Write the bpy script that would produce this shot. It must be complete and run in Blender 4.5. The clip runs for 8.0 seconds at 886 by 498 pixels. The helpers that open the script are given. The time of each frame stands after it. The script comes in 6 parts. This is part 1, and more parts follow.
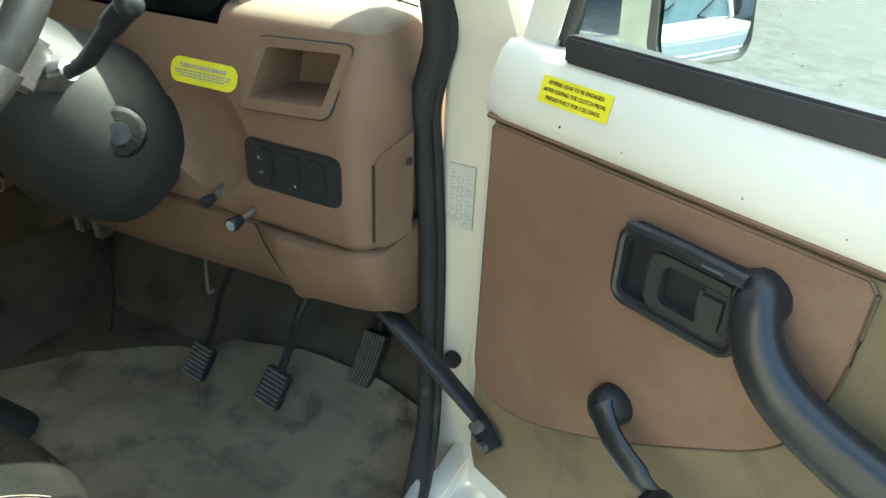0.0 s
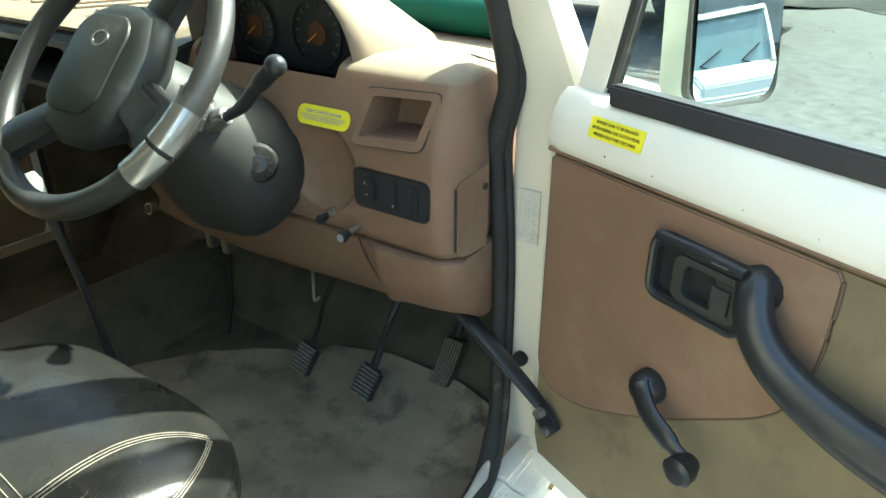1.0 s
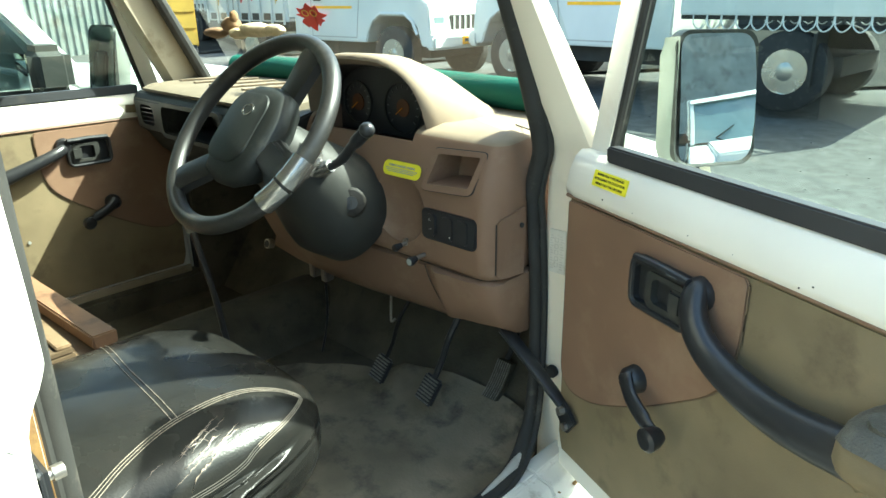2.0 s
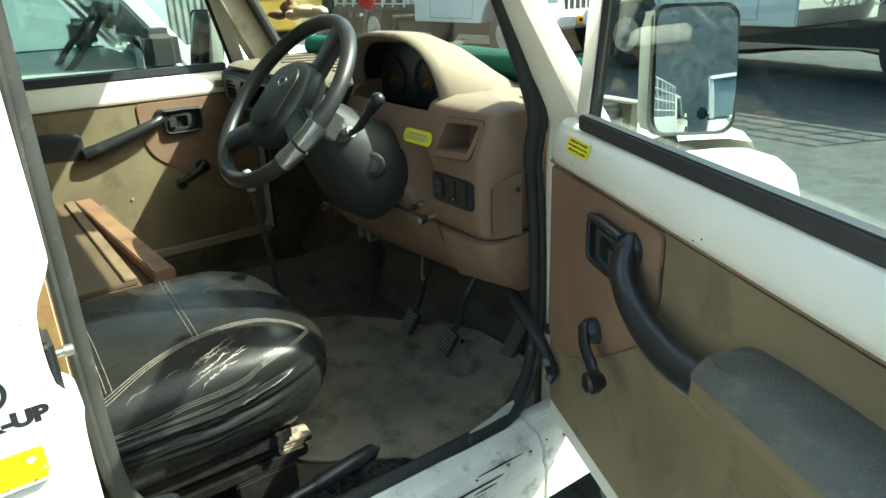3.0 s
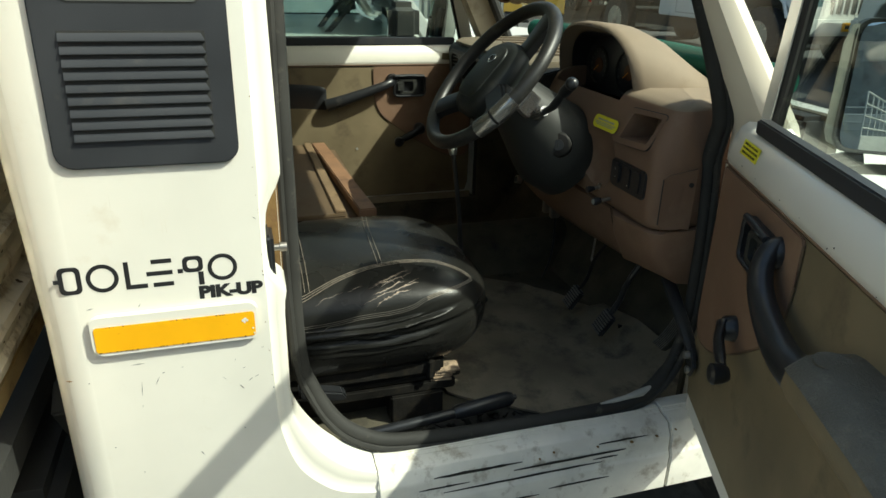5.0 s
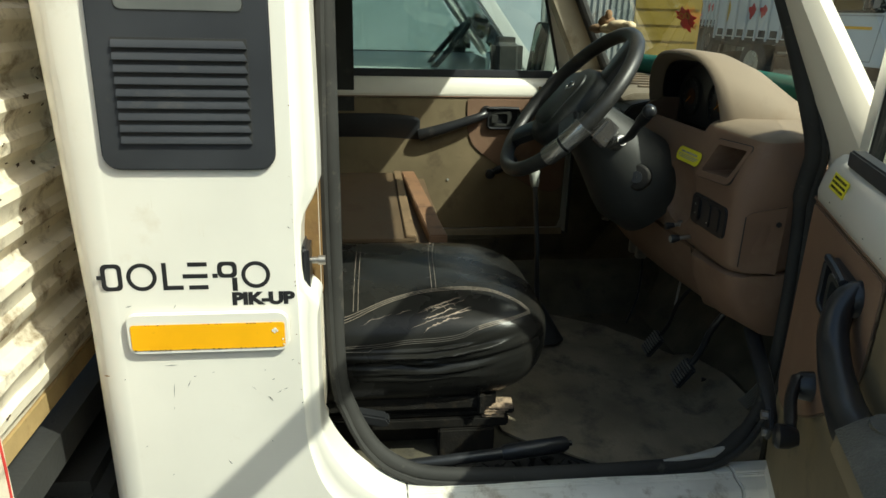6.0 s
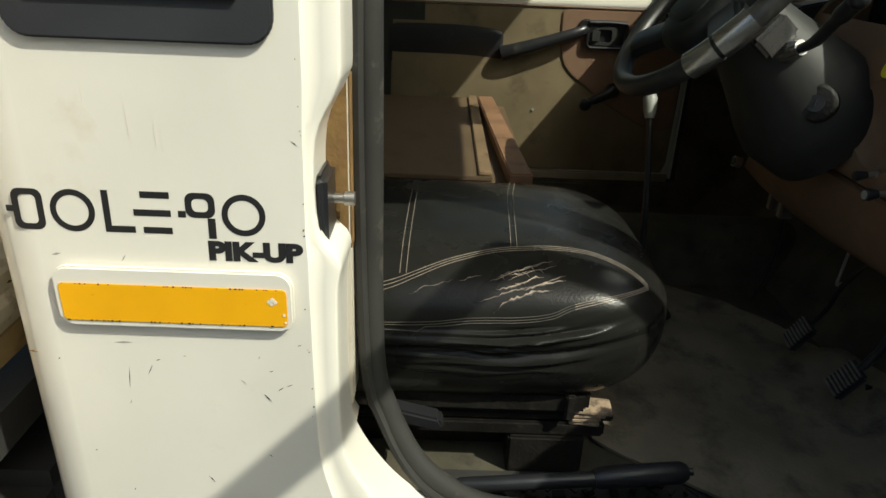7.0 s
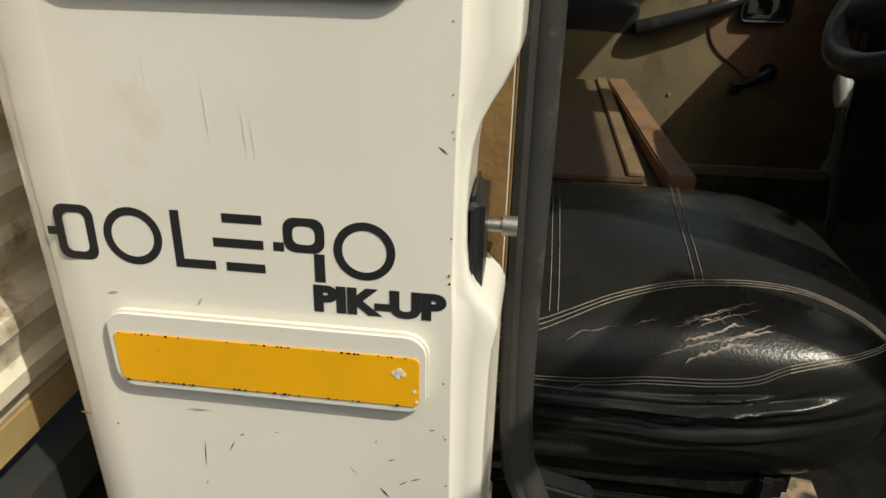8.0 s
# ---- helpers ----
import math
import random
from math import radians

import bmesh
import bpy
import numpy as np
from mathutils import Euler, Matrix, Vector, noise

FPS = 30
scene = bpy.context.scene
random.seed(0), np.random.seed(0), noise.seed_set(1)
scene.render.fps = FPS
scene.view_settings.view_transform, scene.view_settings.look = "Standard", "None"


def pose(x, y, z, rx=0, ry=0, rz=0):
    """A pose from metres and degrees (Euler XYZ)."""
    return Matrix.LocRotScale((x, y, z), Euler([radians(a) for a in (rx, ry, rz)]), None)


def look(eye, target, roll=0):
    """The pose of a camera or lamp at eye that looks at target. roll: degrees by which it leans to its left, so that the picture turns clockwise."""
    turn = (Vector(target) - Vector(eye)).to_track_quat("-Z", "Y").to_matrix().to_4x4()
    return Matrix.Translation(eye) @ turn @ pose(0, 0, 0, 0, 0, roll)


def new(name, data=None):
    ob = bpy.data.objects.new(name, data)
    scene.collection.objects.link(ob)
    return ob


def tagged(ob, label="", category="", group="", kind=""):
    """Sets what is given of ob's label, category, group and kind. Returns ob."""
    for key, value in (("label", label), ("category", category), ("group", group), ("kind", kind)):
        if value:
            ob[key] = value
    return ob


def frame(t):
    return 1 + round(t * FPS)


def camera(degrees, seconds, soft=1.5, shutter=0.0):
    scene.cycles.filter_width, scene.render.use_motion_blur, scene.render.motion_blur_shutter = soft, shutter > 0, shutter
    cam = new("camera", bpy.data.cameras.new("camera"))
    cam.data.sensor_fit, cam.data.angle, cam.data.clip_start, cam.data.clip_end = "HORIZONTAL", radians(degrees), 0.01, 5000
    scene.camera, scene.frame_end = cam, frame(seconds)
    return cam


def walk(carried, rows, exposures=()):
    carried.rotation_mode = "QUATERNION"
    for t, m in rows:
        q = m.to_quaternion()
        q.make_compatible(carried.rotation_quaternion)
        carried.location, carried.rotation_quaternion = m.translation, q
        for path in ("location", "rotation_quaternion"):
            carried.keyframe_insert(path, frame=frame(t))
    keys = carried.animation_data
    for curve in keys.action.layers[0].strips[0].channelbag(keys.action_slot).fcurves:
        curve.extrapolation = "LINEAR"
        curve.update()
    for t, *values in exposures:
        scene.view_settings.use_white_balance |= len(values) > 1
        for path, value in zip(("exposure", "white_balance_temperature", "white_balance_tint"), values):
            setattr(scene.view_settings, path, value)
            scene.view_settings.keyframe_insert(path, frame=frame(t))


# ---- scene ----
from mathutils.bvhtree import BVHTree

cam = camera(65.9, 8.0)
PATH = [
    (0, (0.977, 0.240, 1.359), (0.270, 1.640, 0.476), 2.8),
    (0.5, (0.985, 0.216, 1.385), (0.186, 1.566, 0.503), 2.4),
    (1, (1.069, 0.097, 1.407), (0.157, 1.428, 0.609), 0.2),
    (1.5, (1.164, -0.068, 1.443), (0.222, 1.306, 0.762), 1.5),
    (1.7, (1.218, -0.092, 1.449), (0.199, 1.245, 0.804), 0.6),
    (2.8, (1.541, -0.002, 1.445), (0.188, 0.982, 0.781), -1.7),
    (3, (1.570, 0.003, 1.444), (0.210, 0.981, 0.786), -2.1),
    (3.5, (1.605, -0.006, 1.448), (0.195, 0.898, 0.788), -2.8),
    (4, (1.646, -0.049, 1.428), (0.154, 0.727, 0.786), -1.5),
    (4.5, (1.717, -0.078, 1.449), (0.157, 0.585, 0.843), -0.2),
    (4.7, (1.738, -0.058, 1.467), (0.168, 0.546, 0.825), 0.6),
    (5.8, (1.725, 0.127, 1.408), (0.060, 0.379, 0.773), 1.9),
    (6, (1.727, 0.132, 1.412), (0.040, 0.335, 0.819), 1.4),
    (6.5, (1.730, 0.134, 1.407), (0.033, 0.251, 0.817), 2.5),
    (6.7, (1.728, 0.128, 1.407), (0.070, 0.202, 0.709), 3.6),
    (6.8, (1.541, 0.144, 1.357), (-0.101, 0.188, 0.620), 3.2),
    (7, (1.356, 0.154, 1.278), (-0.286, 0.176, 0.540), 2.4),
    (7.3, (1.240, 0.132, 1.255), (-0.375, 0.106, 0.461), 3.3),
    (7.5, (1.236, 0.112, 1.253), (-0.358, -0.101, 0.445), 0.8),
    (8, (1.138, 0.069, 1.231), (-0.469, -0.128, 0.444), 1.1),
]
EXPOSURES = [(0, 2.63, 6000, -10), (1.0, 2.60, 6000, -11), (1.5, 2.52, 6000, -12), (3.0, 1.71, 6000, -15), (3.5, 1.41, 6000, -16), (4.0, 0.99, 6150, -12), (4.5, 0.64, 6350, -8), (6.5, 0.35, 6400, -5), (7, 0.15, 6550, -1), (8, -0.22, 6800, 3)]
walk(cam, [(t, look(eye, target, roll)) for t, eye, target, roll in PATH], EXPOSURES)

# ---- light ----
SUN = Vector((1.0, 1.5, 2.03)).normalized()
world = bpy.data.worlds.new("sky")
scene.world = world
world.use_nodes = True
wn = world.node_tree.nodes
sky = wn.new("ShaderNodeTexSky")
sky.sky_type, sky.sun_disc = "NISHITA", False
sky.sun_elevation = math.asin(SUN.z)
sky.sun_rotation = math.atan2(SUN.x, SUN.y)
sky.dust_density = 4.0
world.node_tree.links.new(sky.outputs[0], wn["Background"].inputs[0])
wn["Background"].inputs[1].default_value = 0.15
sun_data = bpy.data.lights.new("sun", "SUN")
sun_data.energy, sun_data.angle, sun_data.color = 4.1, radians(0.6), (1.0, 0.94, 0.84)
sun = new("sun", sun_data)
sun.matrix_world = look(SUN * 20, (0, 0, 0))


# ---- materials ----
def mat(name, base, rough=0.6, metal=0.0, var=0.15, scale=6.0, grain=80.0, bump=0.05, stain=None, amount=0.0, gloss=0.5, coat=0.0, each=0.0):
    """base colour broken up at two scales, a stain colour over it by noise, fine relief."""
    m = bpy.data.materials.new(name)
    m.use_nodes = True
    t = m.node_tree
    n, l = t.nodes, t.links
    b = n["Principled BSDF"]
    b.inputs["Roughness"].default_value, b.inputs["Metallic"].default_value = rough, metal
    b.inputs["Specular IOR Level"].default_value = gloss
    b.inputs["Coat Weight"].default_value, b.inputs["Coat Roughness"].default_value = coat, 0.12
    co = n.new("ShaderNodeTexCoord")
    big, fine = n.new("ShaderNodeTexNoise"), n.new("ShaderNodeTexNoise")
    big.inputs["Scale"].default_value, big.inputs["Detail"].default_value = scale, 5
    fine.inputs["Scale"].default_value, fine.inputs["Detail"].default_value = grain, 3
    for node in (big, fine):
        l.new(co.outputs["Object"], node.inputs["Vector"])
    ramp = n.new("ShaderNodeMapRange")
    ramp.inputs["From Min"].default_value, ramp.inputs["From Max"].default_value = 0.3, 0.7
    ramp.inputs["To Min"].default_value, ramp.inputs["To Max"].default_value = 1 - var, 1 + var
    l.new(big.outputs["Fac"], ramp.inputs["Value"])
    hsv = n.new("ShaderNodeHueSaturation")
    hsv.inputs["Color"].default_value = (*base, 1)
    l.new(ramp.outputs["Result"], hsv.inputs["Value"])
    colour = hsv.outputs["Color"]
    if each:
        info, spread, tone = n.new("ShaderNodeObjectInfo"), n.new("ShaderNodeMapRange"), n.new("ShaderNodeHueSaturation")
        spread.inputs["To Min"].default_value, spread.inputs["To Max"].default_value = 1 - each, 1 + each
        l.new(info.outputs["Random"], spread.inputs["Value"])
        l.new(spread.outputs["Result"], tone.inputs["Value"])
        l.new(colour, tone.inputs["Color"])
        colour = tone.outputs["Color"]
    if stain:
        spot, mask, mix = n.new("ShaderNodeTexNoise"), n.new("ShaderNodeMapRange"), n.new("ShaderNodeMixRGB")
        spot.inputs["Scale"].default_value, spot.inputs["Detail"].default_value = scale * 1.7, 8
        spot.inputs["Roughness"].default_value = 0.65
        l.new(co.outputs["Object"], spot.inputs["Vector"])
        mask.inputs["From Min"].default_value, mask.inputs["From Max"].default_value = 0.66 - 0.35 * amount, 0.8 - 0.25 * amount
        l.new(spot.outputs["Fac"], mask.inputs["Value"])
        mix.inputs["Color2"].default_value = (*stain, 1)
        l.new(mask.outputs["Result"], mix.inputs["Fac"])
        l.new(colour, mix.inputs["Color1"])
        colour = mix.outputs["Color"]
    l.new(colour, b.inputs["Base Color"])
    rr = n.new("ShaderNodeMapRange")
    rr.inputs["To Min"].default_value, rr.inputs["To Max"].default_value = rough * 0.8, min(rough * 1.2, 1)
    l.new(big.outputs["Fac"], rr.inputs["Value"])
    l.new(rr.outputs["Result"], b.inputs["Roughness"])
    if bump:
        bp = n.new("ShaderNodeBump")
        bp.inputs["Strength"].default_value, bp.inputs["Distance"].default_value = bump, 0.004
        l.new(fine.outputs["Fac"], bp.inputs["Height"])
        l.new(bp.outputs["Normal"], b.inputs["Normal"])
    return m


def glass_mat(name, tint, rough=0.0):
    m = bpy.data.materials.new(name)
    m.use_nodes = True
    n, l = m.node_tree.nodes, m.node_tree.links
    n.remove(n["Principled BSDF"])
    clear, shine, mix = n.new("ShaderNodeBsdfTransparent"), n.new("ShaderNodeBsdfGlossy"), n.new("ShaderNodeMixShader")
    edge, power, fres = n.new("ShaderNodeLayerWeight"), n.new("ShaderNodeMath"), n.new("ShaderNodeMath")
    clear.inputs[0].default_value = (*tint, 1)
    shine.inputs["Roughness"].default_value = rough
    power.operation, power.inputs[1].default_value = "POWER", 4.0
    fres.operation, fres.inputs[1].default_value, fres.inputs[2].default_value = "MULTIPLY_ADD", 0.85, 0.05
    edge.inputs[0].default_value = 0.5
    l.new(edge.outputs["Facing"], power.inputs[0])
    l.new(power.outputs[0], fres.inputs[0])
    l.new(fres.outputs[0], mix.inputs[0])
    l.new(clear.outputs[0], mix.inputs[1])
    l.new(shine.outputs[0], mix.inputs[2])
    l.new(mix.outputs[0], n["Material Output"].inputs[0])
    return m


WHITE = mat("white_paint", (0.80, 0.77, 0.685), 0.32, var=0.05, scale=4, grain=300, bump=0.015, stain=(0.70, 0.64, 0.53), amount=0.10, coat=0.5)
SILLW = mat("sill_paint", (0.76, 0.735, 0.66), 0.4, var=0.12, scale=13, grain=260, bump=0.05, stain=(0.34, 0.285, 0.205), amount=0.36, coat=0.3)
WHITE_IN = mat("white_inner_paint", (0.80, 0.73, 0.60), 0.4, var=0.06, scale=5, grain=200, bump=0.02, stain=(0.45, 0.36, 0.25), amount=0.15, coat=0.2)
LINING = mat("beige_lining", (0.36, 0.31, 0.225), 0.75, var=0.12, scale=6, grain=500, bump=0.1, stain=(0.22, 0.18, 0.12), amount=0.3)
RUN = mat("rust_run", (0.735, 0.695, 0.605), 0.5, var=0.12, scale=12, grain=200, bump=0.03, stain=(0.76, 0.72, 0.63), amount=0.6)
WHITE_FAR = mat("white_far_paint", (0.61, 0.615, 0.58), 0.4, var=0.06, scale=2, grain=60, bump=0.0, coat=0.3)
BROWN = mat("brown_plastic", (0.202, 0.124, 0.080), 0.6, var=0.15, scale=4, grain=900, bump=0.12, stain=(0.250, 0.172, 0.115), amount=0.38, gloss=0.35)
TAN = mat("tan_dash_top", (0.232, 0.182, 0.128), 0.72, var=0.10, scale=6, grain=700, bump=0.1, stain=(0.20, 0.15, 0.10), amount=0.25, gloss=0.3)
OLIVE = mat("olive_vinyl", (0.195, 0.155, 0.092), 0.62, var=0.3, scale=4, grain=500, bump=0.12, stain=(0.105, 0.082, 0.052), amount=0.35, gloss=0.3)
BLACKP = mat("black_plastic", (0.019, 0.020, 0.022), 0.31, var=0.2, scale=9, grain=500, bump=0.06, stain=(0.06, 0.055, 0.05), amount=0.1)
GREYP = mat("grey_shroud_plastic", (0.031, 0.032, 0.029), 0.55, var=0.14, scale=8, grain=900, bump=0.12, stain=(0.065, 0.061, 0.052), amount=0.28, gloss=0.35)
LOUVRE = mat("louvre_plastic", (0.030, 0.032, 0.036), 0.5, var=0.15, scale=8, grain=600, bump=0.06, stain=(0.055, 0.052, 0.048), amount=0.2)
RUBBER = mat("rubber_seal", (0.032, 0.0315, 0.029), 0.72, var=0.2, scale=14, grain=300, bump=0.08, stain=(0.10, 0.09, 0.075), amount=0.2, gloss=0.3)
LEATHER = mat("black_leatherette", (0.016, 0.0158, 0.0142), 0.27, var=0.25, scale=8, grain=300, bump=0.09, stain=(0.020, 0.018, 0.016), amount=0.3, gloss=0.23)
GREASE = mat("greasy_black_steel", (0.013, 0.012, 0.0105), 0.55, var=0.4, scale=25, grain=160, bump=0.3, stain=(0.030, 0.024, 0.017), amount=0.35, gloss=0.3)
SPLINTER = mat("splintered_wood", (0.36, 0.265, 0.18), 0.85, var=0.3, scale=40, grain=300, bump=0.3, stain=(0.09, 0.07, 0.05), amount=0.5)
TORN = mat("torn_backing", (0.36, 0.28, 0.215), 0.9, var=0.3, scale=30, grain=300, bump=0.3)
STITCHD = mat("soiled_thread", (0.075, 0.068, 0.058), 0.85, var=0.3, scale=60, grain=800, bump=0.1)
THREAD = mat("pale_thread", (0.26, 0.22, 0.175), 0.85, var=0.3, scale=90, grain=800, bump=0.1)
MAT_GREY = mat("grey_floor_mat", (0.222, 0.190, 0.136), 0.93, var=0.28, scale=7, grain=160, bump=0.35, stain=(0.10, 0.09, 0.072), amount=0.46, gloss=0.1)
DARKFLOOR = mat("dark_floor_carpet", (0.080, 0.072, 0.052), 0.9, var=0.35, scale=9, grain=140, bump=0.3, stain=(0.04, 0.038, 0.032), amount=0.3, gloss=0.15)
DARK = mat("dark_underside", (0.028, 0.028, 0.026), 0.8, var=0.3, scale=9, grain=100, bump=0.2)
CHROME = mat("worn_chrome", (0.55, 0.53, 0.50), 0.3, metal=1.0, var=0.15, scale=20, grain=200, bump=0.03)
STEEL = mat("bare_steel", (0.36, 0.34, 0.31), 0.42, metal=0.9, var=0.2, scale=25, grain=200, bump=0.06, stain=(0.22, 0.10, 0.045), amount=0.25)
SILVER = mat("silver_plastic", (0.36, 0.355, 0.345), 0.26, metal=0.9, var=0.08, scale=12, grain=400, bump=0.02)
YELLOW = mat("amber_reflector", (0.92, 0.455, 0.006), 0.42, var=0.06, scale=14, grain=500, bump=0.05, stain=(0.52, 0.24, 0.01), amount=0.12)
STICKER = mat("yellow_sticker", (0.80, 0.72, 0.03), 0.5, var=0.06, scale=30, grain=500, bump=0.02)
INK = mat("black_ink", (0.016, 0.016, 0.017), 0.45, var=0.05, scale=30, bump=0.0)
LABEL = mat("paper_label", (0.66, 0.63, 0.55), 0.7, var=0.06, scale=40, bump=0.02, stain=(0.5, 0.45, 0.36), amount=0.2)
PRINT = mat("pale_print", (0.54, 0.51, 0.45), 0.7, var=0.1, scale=40, bump=0.0)
FAINT = mat("faint_print", (0.38, 0.37, 0.34), 0.7, var=0.1, scale=40, bump=0.0)
RIMB = mat("worn_wheel_rim", (0.024, 0.024, 0.023), 0.42, var=0.3, scale=10, grain=500, bump=0.1, stain=(0.065, 0.061, 0.054), amount=0.3)
HUB = mat("hub_plastic", (0.013, 0.016, 0.0155), 0.5, var=0.2, scale=10, grain=700, bump=0.08, stain=(0.05, 0.05, 0.045), amount=0.2)
RUST = mat("rusty_primer", (0.23, 0.135, 0.045), 0.8, var=0.3, scale=18, grain=160, bump=0.25, stain=(0.16, 0.085, 0.035), amount=0.3)
GREEN = mat("green_cloth", (0.010, 0.085, 0.058), 0.8, var=0.18, scale=10, grain=700, bump=0.25, gloss=0.2)
PLY = mat("brown_board", (0.118, 0.080, 0.045), 0.6, var=0.16, scale=8, grain=200, bump=0.12, stain=(0.10, 0.06, 0.03), amount=0.3)
LIP = mat("worn_brown_edge", (0.20, 0.135, 0.075), 0.65, var=0.2, scale=10, grain=160, bump=0.12, stain=(0.10, 0.06, 0.03), amount=0.3)
SLAT = mat("brown_painted_slat", (0.235, 0.130, 0.070), 0.6, var=0.15, scale=10, grain=160, bump=0.12, stain=(0.13, 0.07, 0.04), amount=0.3)
FLAKE = mat("dark_rust_flake", (0.085, 0.058, 0.032), 0.85, var=0.4, scale=30, grain=200, bump=0.2)
RAIL = mat("rusty_tan_rail", (0.36, 0.255, 0.11), 0.75, var=0.3, scale=9, grain=120, bump=0.2, stain=(0.20, 0.12, 0.05), amount=0.4)
CORR = mat("rusty_white_sheet", (0.66, 0.60, 0.48), 0.6, var=0.16, scale=9, grain=120, bump=0.15, stain=(0.17, 0.115, 0.055), amount=0.42)
REDP = mat("red_paint", (0.50, 0.035, 0.03), 0.5, var=0.15, scale=12, bump=0.02)
TYRE = mat("tyre_rubber", (0.025, 0.025, 0.025), 0.85, var=0.25, scale=9, grain=90, bump=0.25, stain=(0.10, 0.09, 0.075), amount=0.3)
GROUND = mat("dusty_ground", (0.094, 0.096, 0.092), 0.95, var=0.22, scale=9, grain=130, bump=0.7, stain=(0.055, 0.054, 0.05), amount=0.3, gloss=0.1)
# dirt colour with the shade at the yard's edge mixed into it
DIRT_SHADE = mat("dark_dirt", (0.022, 0.023, 0.021), 0.95, var=0.35, scale=1.3, grain=25, bump=0.8, stain=(0.06, 0.057, 0.048), amount=0.25, gloss=0.1)
WALLP = mat("pale_dusty_wall", (0.31, 0.31, 0.285), 0.9, var=0.2, scale=0.8, grain=20, bump=0.2, stain=(0.18, 0.17, 0.15), amount=0.4)
PALESTRIP = mat("pale_beige_strip", (0.30, 0.25, 0.17), 0.6, var=0.15, scale=9, grain=200, bump=0.06, stain=(0.16, 0.13, 0.085), amount=0.35)
CHEEK = mat("grey_mirror_back", (0.30, 0.31, 0.28), 0.5, var=0.1, scale=20, grain=300, bump=0.05)
PADTOP = mat("dusty_pad_top", (0.165, 0.138, 0.098), 0.8, var=0.15, scale=8, grain=500, bump=0.12, stain=(0.21, 0.18, 0.13), amount=0.4, gloss=0.25)
WALLM = mat("grey_shed_sheet", (0.20, 0.22, 0.20), 0.7, var=0.2, scale=1.5, grain=30, bump=0.1, stain=(0.10, 0.085, 0.06), amount=0.3)
WALLD = mat("dark_shed_wall", (0.055, 0.052, 0.046), 0.85, var=0.3, scale=1.2, grain=20, bump=0.3)
BLUEPALE = mat("pale_blue_panel", (0.40, 0.45, 0.455), 0.5, var=0.06, scale=3, bump=0.02)
OCHRE = mat("ochre_panel", (0.52, 0.34, 0.05), 0.55, var=0.12, scale=3, bump=0.05, stain=(0.3, 0.2, 0.05), amount=0.2)
PLUSH = mat("pale_plush", (0.62, 0.50, 0.32), 0.9, var=0.15, scale=40, grain=600, bump=0.3)
PLUSH2 = mat("brown_plush", (0.20, 0.12, 0.06), 0.9, var=0.2, scale=40, grain=600, bump=0.3)
ORANGE = mat("orange_plastic", (0.75, 0.28, 0.02), 0.35, var=0.05, scale=8, bump=0.0)
STONE = mat("grey_grit", (0.10, 0.10, 0.095), 0.9, var=0.6, scale=1.7, grain=60, bump=0.2, stain=(0.42, 0.41, 0.38), amount=0.2)
GLASS = glass_mat("clear_glass", (0.85, 0.90, 0.88))
PALEGLASS = mat("bright_window", (0.16, 0.22, 0.23), 0.05, var=0.1, scale=3, bump=0.0, gloss=0.8)
MIRROR = mat("mirror_glass", (0.80, 0.82, 0.82), 0.008, metal=1.0, var=0.02, scale=5, bump=0.0)
WORN = mat("worn_rubber_rib", (0.17, 0.16, 0.135), 0.6, var=0.3, scale=60, grain=300, bump=0.1, stain=(0.05, 0.05, 0.045), amount=0.35)
TUFF = mat("grey_window_film", (0.115, 0.12, 0.112), 0.35, var=0.15, scale=10, grain=300, bump=0.03)


# ---- mesh helpers ----
def part(name, bm, material, parent=None, label="", smooth=35, category="", kind=""):
    """Links a bmesh as one mesh object, under a thing or part if one is given."""
    bmesh.ops.recalc_face_normals(bm, faces=bm.faces[:])
    for f in bm.faces:
        f.smooth = True
    for e in bm.edges:
        e.smooth = len(e.link_faces) == 2 and e.calc_face_angle(0) < radians(smooth)
    me = bpy.data.meshes.new(name)
    bm.to_mesh(me)
    bm.free()
    me.materials.append(material)
    ob = new(name, me)
    if parent:
        ob.parent = parent
    if label or category or kind:
        tagged(ob, label, category, "", kind)
    return ob


def thing(name, label, category, m=None, group="", kind=""):
    ob = new(name)
    ob.empty_display_size = 0.1
    if m:
        ob.matrix_world = m
    return tagged(ob, label, category, group, kind)


def box(x0, x1, y0, y1, z0, z1, bev=0.0, seg=2, bm=None):
    b = bmesh.new()
    bmesh.ops.create_cube(b, size=1)
    for v in b.verts:
        v.co = ((x0 + x1) / 2 + v.co.x * (x1 - x0), (y0 + y1) / 2 + v.co.y * (y1 - y0), (z0 + z1) / 2 + v.co.z * (z1 - z0))
    if bev:
        bmesh.ops.bevel(b, geom=b.edges[:], offset=bev, segments=seg, affect="EDGES", clamp_overlap=True)
    return merge(bm, b)


def merge(bm, b):
    if bm is None:
        return b
    me = bpy.data.meshes.new("tmp")
    b.to_mesh(me)
    b.free()
    bm.from_mesh(me)
    bpy.data.meshes.remove(me)
    return bm


